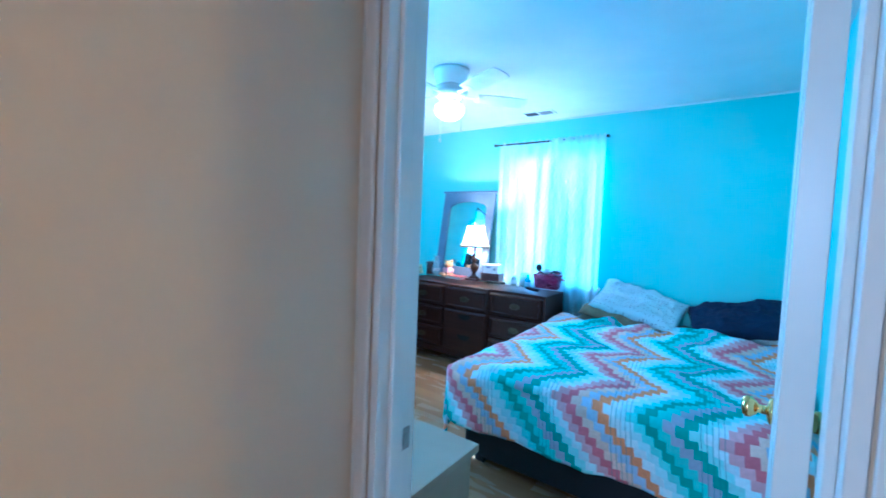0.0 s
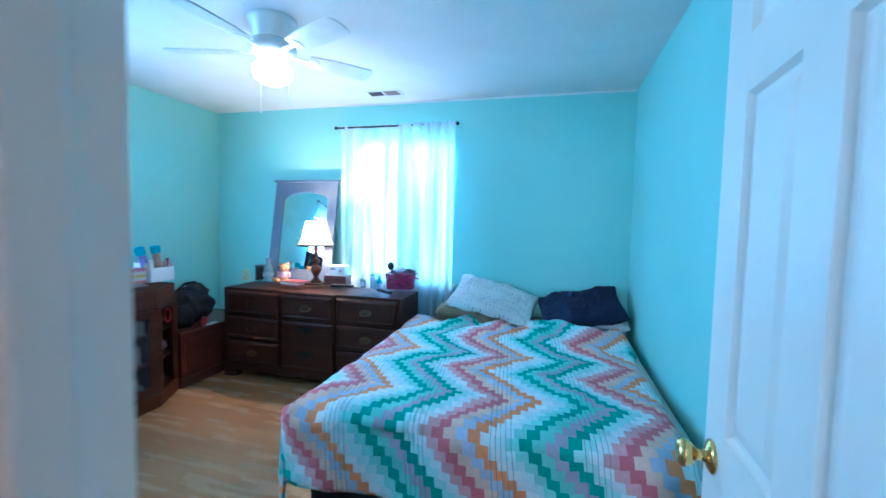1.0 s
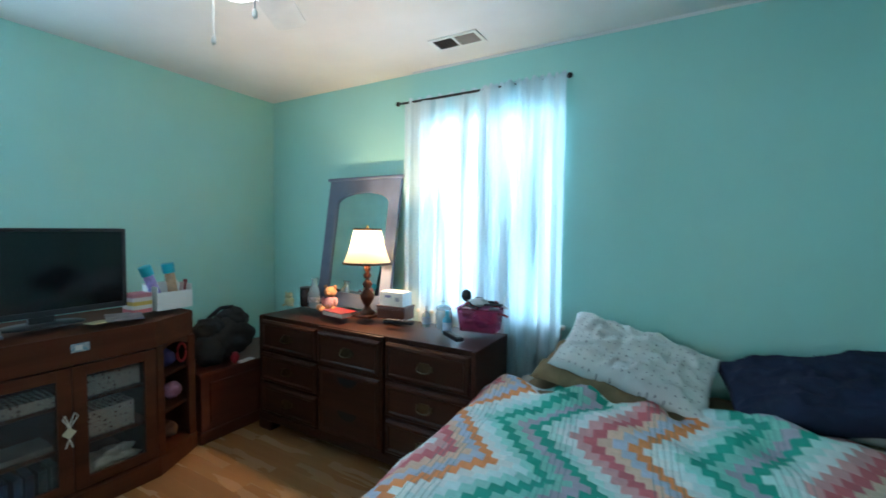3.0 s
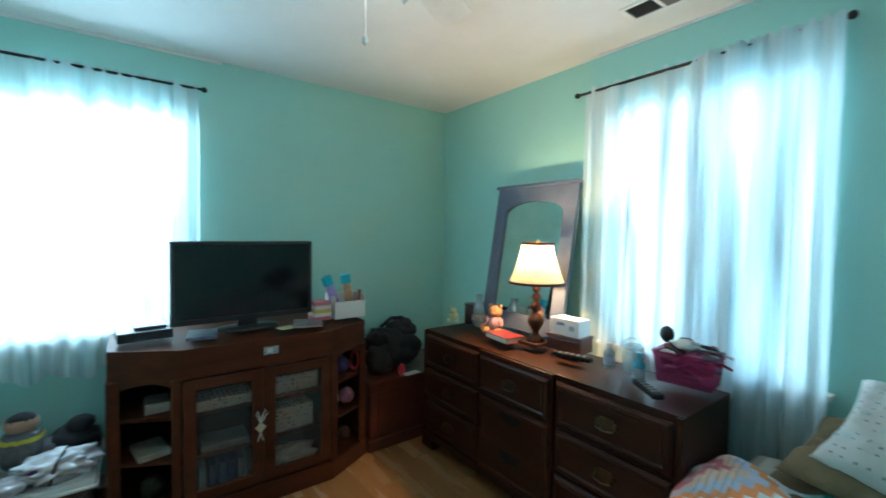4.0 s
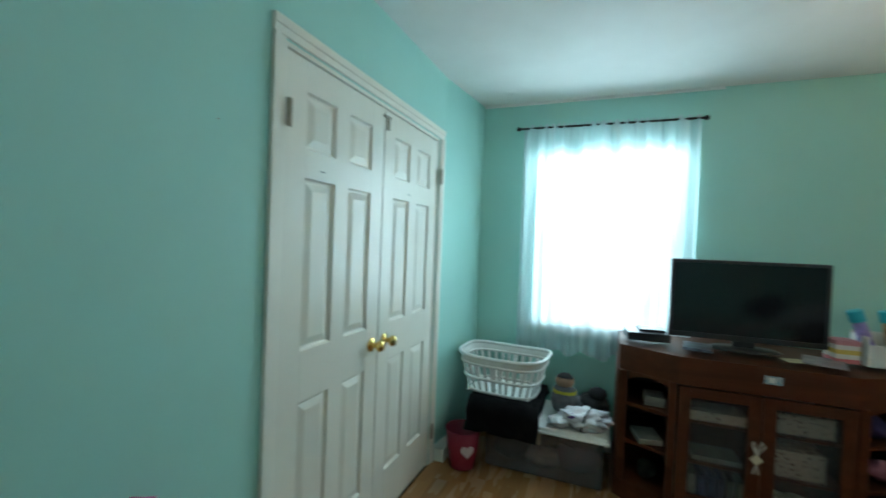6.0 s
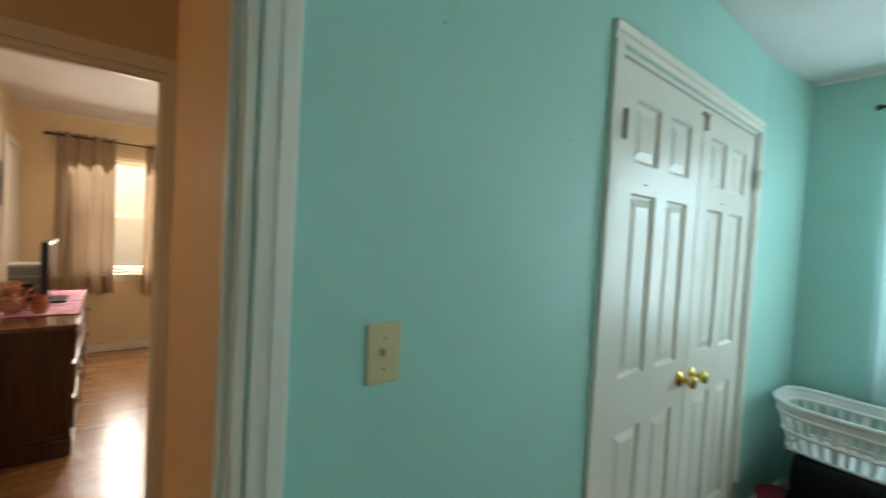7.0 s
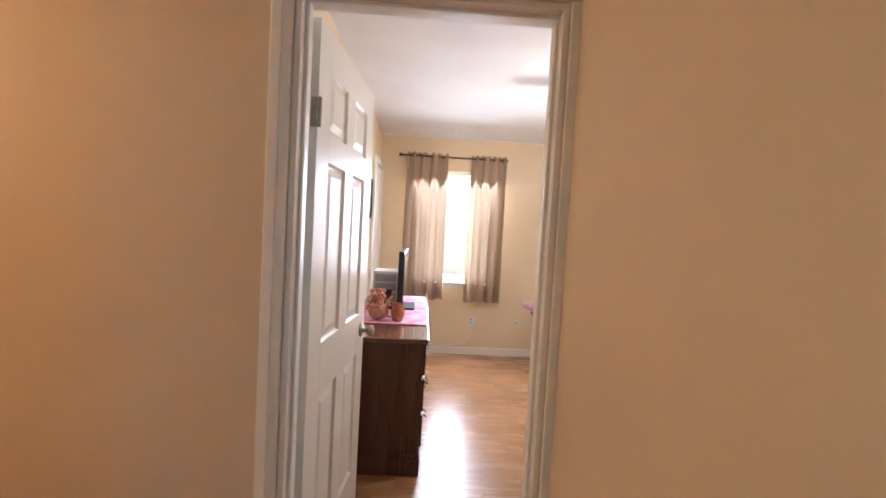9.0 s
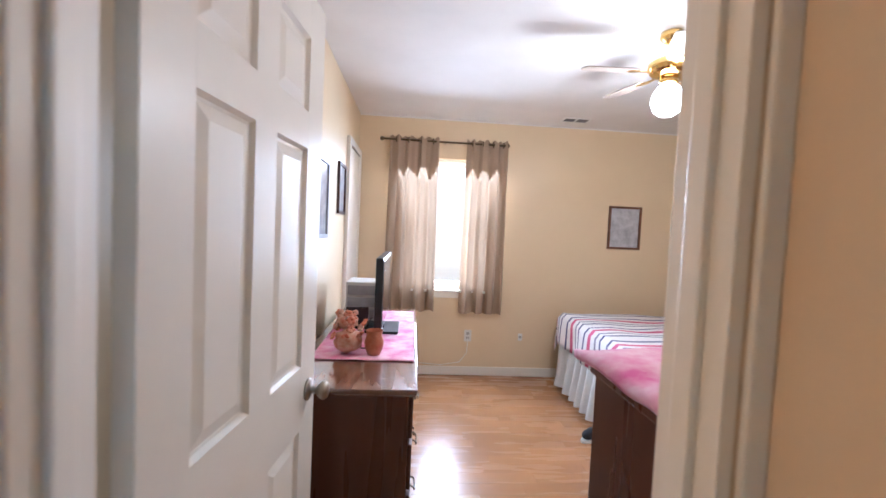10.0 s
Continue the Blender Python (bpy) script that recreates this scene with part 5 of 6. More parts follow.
part("body", merge(blob((0, 0.02, 0.13), (0.16, 0.20, 0.15), 0.26, 4, 4, flat=-0.13, freq=2.0), blob((-0.02, 0.10, 0.24), (0.11, 0.12, 0.10), 0.22, 5, 4), blob((0.02, -0.08, 0.22), (0.10, 0.10, 0.08), 0.22, 6, 4)), BLACKCLOTH, bag, smooth=True)
part("pocket", blob((0.09, -0.12, 0.1), (0.09, 0.10, 0.11), 0.3, 8, 3, flat=-0.1), BLACKCLOTH, bag, smooth=True)
part("strap", tube([(0.05, 0.06, 0.29), (0.0, 0.10, 0.35), (-0.05, 0.04, 0.34), (-0.06, -0.04, 0.28)], 0.014, 8), BLACKCLOTH, bag, smooth=True)
tagged(part("red_cup", blob((-1.47, 5.72, 0.495), (0.022, 0.028, 0.042), 0.1, 5, 2), paint("red_plastic", (0.45, 0.02, 0.04), None, 0.4), smooth=True), "small red plastic item beside the backpack", "clutter")
rbox("folded_paper", (0.05, 0.12, 0.006), (-1.475, 5.80, 0.453), 8, WHITEP, "white folded paper on the chest", "paper", 0.001)

# ---- things on the cabinet ----
KT = KZ + 0.0015
cb = thing("cable_box", "black cable box beside the television", "cable box", (-1.60, 4.30, KT), 6)
part("case", boxes([(-0.10, 0.10, -0.10, 0.12, 0, 0.045)], 0.004), BLACK, cb)
part("upper_case", boxes([(-0.08, 0.06, -0.03, 0.10, 0.0455, 0.06)], 0.004), BLACK, cb)
DVD = paint("disc_case", (0.16, 0.2, 0.28), (0.05, 0.06, 0.08), 0.3, scale=20)
rbox("disc_case", (0.13, 0.18, 0.014), (-1.47, 4.55, KT), 80, DVD, "flat disc case lying by the television", "disc case", 0.002)
rbox("magazine", (0.16, 0.2, 0.008), (-1.46, 5.08, KT), 70, paint("magazine_cover", (0.35, 0.3, 0.32), (0.1, 0.1, 0.14), 0.3, scale=15), "glossy magazine lying on the cabinet", "magazine", 0.001)
rbox("note_card", (0.07, 0.09, 0.004), (-1.42, 4.95, KT), 15, paint("cream_card", (0.6, 0.55, 0.35), None, 0.7), "small cream card on the cabinet", "card", 0.001)
stripes = [(0.60, 0.16, 0.18), (0.70, 0.68, 0.62), (0.62, 0.44, 0.10), (0.68, 0.62, 0.60), (0.55, 0.22, 0.26)]
sb = thing("striped_box", "small card box with coloured wavy stripes", "box", (-1.555, 5.185, KT), 3)
for i, c in enumerate(stripes):
    part("stripe_band", boxes([(-0.055, 0.055, -0.05, 0.05, 0.022 * i, 0.022 * (i + 1))], 0.001), paint("stripe_%s" % "abcde"[i], c, None, 0.7), sb)
wb = thing("white_organiser", "white box organiser holding bottles and brushes", "organiser", (-1.56, 5.35, KT), 2)
part("box", boxes([(-0.08, -0.074, -0.10, 0.10, 0, 0.15), (0.074, 0.08, -0.10, 0.10, 0, 0.105), (-0.074, 0.074, -0.10, -0.094, 0, 0.14), (-0.074, 0.074, 0.094, 0.10, 0, 0.14), (-0.074, 0.074, -0.094, 0.094, 0, 0.006)], 0.001), WHITEP, wb)
TEAL = paint("turquoise_cap", (0.02, 0.42, 0.55), None, 0.4)
for (x, y, lean, c) in ((0.0, -0.045, -20, (0.25, 0.2, 0.45)), (0.02, 0.03, -10, (0.40, 0.26, 0.16))):
    b = merge(lathe([(0, 0), (0.027, 0), (0.027, 0.17), (0.022, 0.185), (0, 0.185)], 14))
    bmesh.ops.transform(b, matrix=pose(x, y, 0.03, -lean, 0, 0), verts=b.verts)
    bb = part("spray_bottle", b, paint("spray_%d" % abs(lean), c, tuple(1.6 * q for q in c), 0.35, scale=40), wb, smooth=True)
    b = lathe([(0, 0.186), (0.032, 0.186), (0.033, 0.24), (0, 0.243)], 14)
    bmesh.ops.transform(b, matrix=pose(x, y, 0.03, -lean, 0, 0), verts=b.verts)
    part("cap", b, TEAL, bb, "turquoise cap")
for i, (y, h) in enumerate(((0.055, 0.15), (0.075, 0.165), (0.085, 0.14))):
    part("lip_tube", tube([(0.02, y, 0.02), (0.03, y + 0.012, h)], 0.011, 8), paint("tube_%s" % "abc"[i], ((0.5, 0.35, 0.35), (0.25, 0.05, 0.06), (0.6, 0.55, 0.5))[i], None, 0.4), wb)
part("blue_tube", tube([(0.0, -0.085, 0.02), (0.0, -0.09, 0.17)], 0.02, 10), paint("blue_tube_plastic", (0.03, 0.12, 0.5), (0.5, 0.5, 0.6), 0.3, scale=30), wb)

# inside the cabinet
PAT = dotted("patterned_basket_card", (0.36, 0.32, 0.27), (0.10, 0.06, 0.05), 0.022, 0.42)
rnd = random.Random(11)


def cab_item(size, place, colour, name, label, cat="box", turn=0):
    m = colour if not isinstance(colour, tuple) else paint(name + "_surface", colour, tuple(0.6 * c for c in colour), 0.6, scale=18)
    return rbox(name, size, place, turn, m, label, cat, 0.003)


cab_item((0.16, 0.24, 0.10), (-1.455, 4.99, 0.539), PAT, "patterned_basket", "patterned card basket on a cabinet shelf", "basket")
cab_item((0.16, 0.26, 0.05), (-1.44, 4.63, 0.539), PAT, "patterned_box", "flat patterned box on a cabinet shelf")
cab_item((0.14, 0.10, 0.05), (-1.53, 4.36, 0.539), (0.40, 0.39, 0.36), "white_carton", "small white carton on a cabinet shelf")
cab_item((0.16, 0.22, 0.025), (-1.455, 4.64, 0.329), (0.22, 0.20, 0.18), "paper_stack", "stack of pale papers on a cabinet shelf", "papers")
cab_item((0.18, 0.13, 0.03), (-1.53, 4.33, 0.329), (0.5, 0.48, 0.42), "paperback", "pale paperback lying on a cabinet shelf", "book", 12)
cab_item((0.16, 0.22, 0.13), (-1.455, 4.97, 0.329), PAT, "patterned_basket", "patterned card basket on a cabinet shelf", "basket")
cab_item((0.16, 0.2, 0.02), (-1.44, 4.96, 0.66), (0.25, 0.25, 0.25), "paper_stack", "stack of pale papers on a cabinet shelf", "papers")
for i in range(6):
    c = ((0.3, 0.3, 0.31), (0.02, 0.04, 0.12), (0.03, 0.05, 0.12), (0.03, 0.04, 0.1), (0.10, 0.09, 0.09), (0.22, 0.21, 0.2))[i]
    cab_item((0.12, 0.032, 0.15), (-1.425, 4.535 + 0.043 * i, 0.107), c, "disc_case_upright", "disc case standing on the cabinet floor", "disc case", rnd.uniform(-6, 6))
tagged(part("crumpled_bag", blob((-1.43, 4.99, 0.165), (0.07, 0.12, 0.058), 0.5, 3, 4, flat=-0.058), paint("crumpled_paper", (0.5, 0.45, 0.36), (0.25, 0.2, 0.14), 0.7, scale=20), smooth=True), "crumpled pale bag on the cabinet floor", "bag")
for k, (y, z, c, r) in enumerate(((5.30, 0.595, (0.08, 0.06, 0.2), 0.055), (5.34, 0.39, (0.42, 0.18, 0.28), 0.05), (5.25, 0.385, (0.45, 0.38, 0.22), 0.042), (5.32, 0.155, (0.1, 0.05, 0.03), 0.045), (4.34, 0.16, (0.03, 0.04, 0.03), 0.05))):
    tagged(part("soft_toy", blob((-1.52, y, z + 0.002), (r, r, r), 0.25, k + 20, 3, flat=-r), paint("soft_toy_%s" % "abcde"[k], c, tuple(0.5 * q for q in c), 0.9, scale=25), smooth=True), "small soft toy on a cabinet shelf", "toy")
ob = part("red_loop", tube([(-1.47, 5.375 + 0.025 * math.cos(a), 0.62 + 0.055 * math.sin(a)) for a in [k * math.pi / 7 for k in range(14)]], 0.007, 8, True), paint("red_ribbon", (0.5, 0.03, 0.03), None, 0.5), smooth=True)
tagged(ob, "red ribbon loop on a cabinet shelf", "ribbon")
tag = thing("ribbon_tag", "cream card tag hung on white ribbon between the cabinet doors", "tag", (-1.318, 4.79, 0.41))
tag.scale = (1, 0.74, 0.8)
b = boxes([(0, 0.003, -0.026, 0.026, -0.026, 0.026)], 0.001)
bmesh.ops.transform(b, matrix=pose(0, 0, 0, 45, 0, 0), verts=b.verts)
part("card", b, paint("cream_tag", (0.62, 0.58, 0.42), None, 0.7), tag)
RIB = paint("white_ribbon", (0.65, 0.63, 0.58), None, 0.7)
part("bow_loop", tube([(0.004, 0.0, 0.03), (0.004, -0.03, 0.09), (0.004, -0.02, 0.11), (0.004, 0.0, 0.04)], 0.004, 6), RIB, tag)
part("bow_loop", tube([(0.004, 0.0, 0.03), (0.004, 0.045, 0.09), (0.004, 0.03, 0.115), (0.004, 0.0, 0.05)], 0.004, 6), RIB, tag)
for y in (-0.02, 0.015):
    part("tail", tube([(0.004, 0, -0.03), (0.004, y, -0.085)], 0.004, 6), RIB, tag)
stk = thing("cabinet_sticker", "small blue and white sticker on the cabinet frieze", "sticker", (-1.3305, 4.845, 0.80))
part("sheet", boxes([(0, 0.0012, -0.036, 0.036, -0.02, 0.02)]), paint("sticker_blue", (0.12, 0.3, 0.42), (0.5, 0.5, 0.5), 0.4, scale=60), stk)
part("pale_patch", boxes([(0.0013, 0.002, -0.02, 0.008, -0.012, 0.012)]), WHITEP, stk)

# ---- corner heap ----
CLEARP = clear("cloudy_bin_plastic", (0.24, 0.22, 0.23), 0.22, see=0.6)
sbin = thing("storage_bin", "clear plastic storage bin with white lid and stuff inside", "storage bin", (-1.67, 3.765, 0))
part("tub", boxes([(-0.215, 0.225, -0.355, 0.345, 0.002, 0.285)], 0.02), CLEARP, sbin)
part("lid", boxes([(-0.23, 0.24, -0.372, 0.362, 0.286, 0.318)], 0.010), WHITEP, sbin, "white plastic lid")
part("lid_lip", tube([(x, y, 0.29) for x, y in ((-0.24, -0.38), (0.25, -0.38), (0.25, 0.37), (-0.24, 0.37))], 0.009, 8, True), WHITEP, sbin)
for i, (y, z, sy, sz, c) in enumerate(((-0.2, 0.10, 0.12, 0.08, (0.06, 0.05, 0.06)), (0.0, 0.08, 0.13, 0.06, (0.45, 0.42, 0.4)), (0.2, 0.12, 0.13, 0.09, (0.2, 0.05, 0.06)), (-0.05, 0.2, 0.14, 0.05, (0.35, 0.22, 0.12)), (0.2, 0.22, 0.12, 0.04, (0.25, 0.07, 0.06)))):
    part("contents", blob((0.10, y, z), (0.09, sy, sz), 0.25, i, 3), paint("bin_contents_%s" % "abcde"[i], c, tuple(0.4 * q for q in c), 0.8, scale=14), sbin, smooth=True)
part("paper_label", boxes([(0.2255, 0.2275, -0.12, -0.01, 0.2, 0.27)]), paint("bin_label", (0.42, 0.33, 0.22), None, 0.7), sbin)
def draped(u, v):
    """Folded black cloth over the bin lid, hanging down its front."""
    y, way = 3.30 + 0.44 * u, 0.63 * v
    lump = 0.012 * noise.noise(Vector((u * 5, v * 6, 3))) + 0.006 * noise.noise(Vector((u * 14, v * 16, 8)))
    if way < 0.46:
        return Vector((-1.87 + way, y, 0.424 + lump))
    fall = way - 0.46
    out = min(1.0, fall / 0.05)
    return Vector((-1.41 + 0.045 * math.sin(out * math.pi / 2) + lump, y + 0.01 * math.sin(fall * 18), 0.424 - max(0.0, fall - 0.015) + lump))


cloth = part("black_clothes", sheet(26, 40, draped), paint("black_cotton_clothes", (0.004, 0.004, 0.005), (0.008, 0.008, 0.009), 0.95, scale=9, bump=0.5, bump_scale=60, spec=0.1), smooth=True)
fold = cloth.modifiers.new("thickness", "SOLIDIFY")
fold.thickness, fold.offset = 0.06, 0
cloth.location.z = -0.02
tagged(cloth, "folded black clothes draped over the storage bin", "clothes")
basket = thing("laundry_basket", "white plastic laundry basket with slotted sides", "laundry basket", (-1.64, 3.475, 0.437), -4)
basket.scale = (0.92, 0.90, 0.94)


def basket_point(u, z, h=0.27):
    """u from 0 to 1 round a rounded rectangle that widens upwards."""
    a = 2 * math.pi * u
    k = z / h
    rx, ry = 0.185 + 0.055 * k, 0.245 + 0.075 * k
    c, s = math.cos(a), math.sin(a)
    e = 0.55
    dip = -0.008 * math.cos(2 * a) * k * k
    return Vector((rx * math.copysign(abs(c) ** e, c), ry * math.copysign(abs(s) ** e, s), z + dip))


ROUND = [basket_point(k / 720, 0.1) for k in range(721)]
LENGTHS = [0.0]
for k in range(720):
    LENGTHS.append(LENGTHS[-1] + (ROUND[k + 1] - ROUND[k]).length)


def even(share):
    """The u at an even share of the way round."""
    goal = (share % 1.0) * LENGTHS[-1]
    return next(k for k in range(721) if LENGTHS[k] >= goal) / 720


def ring(z, r, name):
    part(name, tube([basket_point(k / 72, z) for k in range(72)], r, 6, True), WHITEP, basket, smooth=True)


ring(0.262, 0.013, "rim")
ring(0.205, 0.010, "band")
ring(0.105, 0.011, "band")
ring(0.012, 0.010, "band")
part("floor", boxes([(-0.17, 0.17, -0.23, 0.23, 0.0, 0.006)], 0.003), WHITEP, basket)
for k in range(32):
    u0, u1 = even((k + 0.29) / 32), even((k + 0.71) / 32)
    b = bmesh.new()
    for s0, s1 in ((0.012, 0.105), (0.105, 0.2)):
        p0, p1, p2, p3 = basket_point(u0, s0), basket_point(u1, s0), basket_point(u1, s1), basket_point(u0, s1)
        b.faces.new([b.verts.new(p) for p in (p0, p1, p2, p3)])
    o = part("slat", b, WHITEP, basket)
    o.modifiers.new("thickness", "SOLIDIFY").thickness = 0.005
b = bmesh.new()
for k in range(72):
    b.faces.new([b.verts.new(basket_point(u, z)) for u, z in ((k / 72, 0.2), ((k + 1) / 72, 0.2), ((k + 1) / 72, 0.262), (k / 72, 0.262))])
part("upper_wall", b, WHITEP, basket)
GREYPL = paint("grey_plush", (0.16, 0.16, 0.17), (0.10, 0.10, 0.11), 0.95, scale=30, bump=0.5, bump_scale=200)
YEL = paint("yellow_band", (0.62, 0.52, 0.04), None, 0.8)
toy = merge(blob((0, 0, 0.10), (0.085, 0.085, 0.10), 0.1, 1, 5, flat=-0.1), blob((0.0, 0.0, 0.215), (0.055, 0.06, 0.05), 0.1, 2, 3), blob((0.0, 0.08, 0.07), (0.05, 0.06, 0.06), 0.2, 3, 2))
ob = part("grey_plush_toy", toy, [GREYPL, YEL, paint("peach_plush", (0.5, 0.3, 0.2), None, 0.9), BLACKCLOTH], smooth=True)
for f in ob.data.polygons:
    if 0.142 < f.center.z < 0.16:
        f.material_index = 1
    elif f.center.z > 0.185:
        f.material_index = 3 if f.center.z > 0.235 or f.center.x < -0.01 else 2
ob.matrix_world = pose(-1.70, 3.86, 0.319)
tagged(ob, "grey plush toy with a yellow band on the bin", "plush toy")
tagged(part("black_bag", merge(blob((-1.74, 4.03, 0.39), (0.10, 0.11, 0.075), 0.35, 6, 3, flat=-0.07), blob((-1.72, 4.06, 0.47), (0.05, 0.06, 0.045), 0.2, 7, 2)), BLACKCLOTH, smooth=True), "small black bag on the storage bin", "bag")
pbag = thing("plastic_bag", "crumpled white plastic bag with purple print and black cord", "plastic bag", (-1.53, 4.0, 0.319))
part("bag", blob((0, 0, 0.055), (0.09, 0.14, 0.062), 0.45, 14, 4, flat=-0.055, freq=3.0), paint("thin_white_plastic", (0.66, 0.65, 0.67), (0.52, 0.50, 0.56), 0.25, scale=12, coat=0.3), pbag, smooth=True)
part("torn_end", blob((0.04, -0.15, 0.03), (0.06, 0.06, 0.03), 0.5, 15, 3, flat=-0.03), bpy.data.materials["thin_white_plastic"], pbag, smooth=True)
part("purple_print", blob((0.055, -0.07, 0.075), (0.02, 0.03, 0.02), 0.3, 16, 2), paint("purple_ink", (0.12, 0.05, 0.25), None, 0.4), pbag, smooth=True)
part("cord", tube([(0.09, -0.02, 0.01), (0.075, 0.0, 0.09), (0.0, 0.03, 0.125)], 0.006, 8), BLACK, pbag)
PAIL = clear("red_translucent_plastic", (0.34, 0.03, 0.055), 0.25, see=0.28)
pail = thing("waste_pail", "red translucent plastic pail with a pale heart", "pail", (-1.38, 3.285, 0))
pail.scale = (0.93, 0.93, 0.95)
o = part("tub", lathe([(0, 0.002), (0.085, 0.002), (0.09, 0.01), (0.118, 0.25)], 28), PAIL, pail, smooth=True)
o.modifiers.new("thickness", "SOLIDIFY").thickness = 0.003
part("rim", tube([(0.119 * math.cos(k * math.pi / 16), 0.119 * math.sin(k * math.pi / 16), 0.25) for k in range(32)], 0.005, 6, True), PAIL, pail)
b = bmesh.new()
b.faces.new([b.verts.new((0.045 * math.sin(t) ** 3, 0, 0.0028 * (13 * math.cos(t) - 5 * math.cos(2 * t) - 2 * math.cos(3 * t) - math.cos(4 * t)))) for t in [2 * math.pi * k / 24 for k in range(24)]])
bmesh.ops.transform(b, matrix=pose(0.112 * math.cos(0.6), 0.112 * math.sin(0.6), 0.14, -8, 0, 90 + 34), verts=b.verts)
part("heart", b, paint("pale_heart", (0.62, 0.45, 0.45), None, 0.5), pail)

# ---- low cabinet inside the door ----
BEIGE = paint("beige_laminate", (0.38, 0.27, 0.17), (0.34, 0.24, 0.15), 0.6, scale=4)
lowc = thing("low_cabinet", "beige laminate low cabinet beside the bedroom door", "cabinet", (0.56, 3.42, 0))
part("body", boxes([(-0.29, 0.29, -0.31, 0.295, 0.0, 0.533)], 0.002), BEIGE, lowc)
part("top", boxes([(-0.31, 0.31, -0.318, 0.318, 0.5335, 0.562)], 0.003), BEIGE, lowc)
tagged(part("pink_cushion", blob((0.56, 3.20, 0.563 + 0.14), (0.10, 0.05, 0.155), 0.15, 31, 3, flat=-0.14), paint("pink_fabric", (0.62, 0.22, 0.34), (0.5, 0.15, 0.26), 0.9, scale=14), smooth=True), "pink fabric cushion standing on the low cabinet", "cushion")
for x, z in ((0.72, 1.86), (0.28, 1.71)):
    tagged(part("nail", tube([(x, S - 0.01, z), (x, S + 0.004, z + 0.001)], 0.0018, 6), STEEL, label="small bare nail in the wall"), category="nail")


# ---- second bedroom ----
d2x0, d2x1, d2y0, d2y1, d2z = 1.37, 1.90, -1.04, 0.53, 0.79
WOOD2 = wood("brown_dresser_wood", (0.085, 0.033, 0.017), (0.105, 0.042, 0.023), 0.28, along=2, coat=0.15, grain=7)
dr2 = thing("brown_dresser", "brown stained wooden dresser with metal pulls", "dresser", (0, 0, 0))
part("body", boxes([(d2x0 + 0.03, d2x1, d2y0 + 0.02, d2y1 - 0.03, 0.09, d2z - 0.03)], 0.003), WOOD2, dr2)
part("top", boxes([(d2x0 + 0.006, d2x1, d2y0 + 0.006, d2y1 - 0.008, d2z - 0.032, d2z - 0.02), (d2x0, d2x1, d2y0, d2y1, d2z - 0.02, d2z)], 0.006), wood("brown_top_wood", (0.14, 0.062, 0.035), (0.20, 0.095, 0.055), 0.16, along=1, coat=0.5), dr2, "glossy moulded top")
part("plinth", boxes([(d2x0 + 0.018, d2x1, d2y0 + 0.01, d2y1 - 0.018, 0, 0.10), (d2x0 + 0.024, d2x1, d2y0 + 0.015, d2y1 - 0.024, 0.1005, 0.125)], 0.006), WOOD2, dr2)
for i in range(3):
    y0 = d2y0 + 0.05 + i * 0.49
    for z0 in (0.14, 0.35, 0.56):
        dd = part("drawer", boxes([(d2x0 + 0.012, d2x0 + 0.0295, y0, y0 + 0.46, z0, z0 + 0.185)], 0.006), WOOD2, dr2)
        bail_pull(dd, d2x0 + 0.0115, y0 + 0.23, z0 + 0.1, 1.0, -90)
PINKC = paint("pink_tie_dye_cloth", (0.66, 0.12, 0.33), (0.86, 0.62, 0.70), 0.9, scale=10, bump=0.3, bump_scale=30)
run = part("table_runner", sheet(30, 50, lambda u, v: Vector((1.385 + 0.47 * u, 0.20 - 1.12 * v, d2z + 0.004 + 0.003 * noise.noise(Vector((u * 6, v * 14, 2)))))), PINKC, smooth=True)
run.modifiers.new("thickness", "SOLIDIFY").thickness = 0.003
tagged(run, "pink patterned cloth runner on the dresser", "cloth")
D2T = d2z + 0.009
tv2 = thing("small_television", "small black flat television on the dresser", "television", (1.575, -0.40, D2T))
part("housing", boxes([(-0.018, 0.022, -0.33, 0.33, 0.05, 0.44)], 0.006), BLACK, tv2)
part("screen", boxes([(-0.0205, -0.018, -0.31, 0.31, 0.075, 0.42)]), SCREEN, tv2)
part("neck", boxes([(-0.012, 0.016, -0.04, 0.04, 0.01, 0.055)], 0.003), BLACK, tv2)
part("stand", boxes([(-0.10, 0.09, -0.14, 0.14, 0, 0.012)], 0.004), BLACK, tv2)
DOLL = paint("peach_bear_figurines", (0.48, 0.13, 0.07), (0.66, 0.50, 0.38), 0.6, scale=34)
rnd = random.Random(3)
orn = thing("bear_ornament", "peach coloured bear ornament wreathed in rust flowers on the cloth", "ornament", (1.70, 0.10, D2T))
part("bear", merge(blob((0, 0, 0.05), (0.055, 0.05, 0.05), 0.2, 1, 3, flat=-0.05), blob((0.01, -0.03, 0.128), (0.042, 0.04, 0.038), 0.2, 2, 3), blob((0.036, -0.04, 0.165), (0.014, 0.012, 0.014), 0, 0, 1), blob((-0.02, -0.04, 0.165), (0.014, 0.012, 0.014), 0, 0, 1)), DOLL, orn, smooth=True)
RUST = paint("rust_petals", (0.50, 0.10, 0.05), (0.70, 0.34, 0.22), 0.7, scale=50)
PALE = paint("pale_petals", (0.74, 0.58, 0.48), (0.60, 0.36, 0.28), 0.7, scale=50)
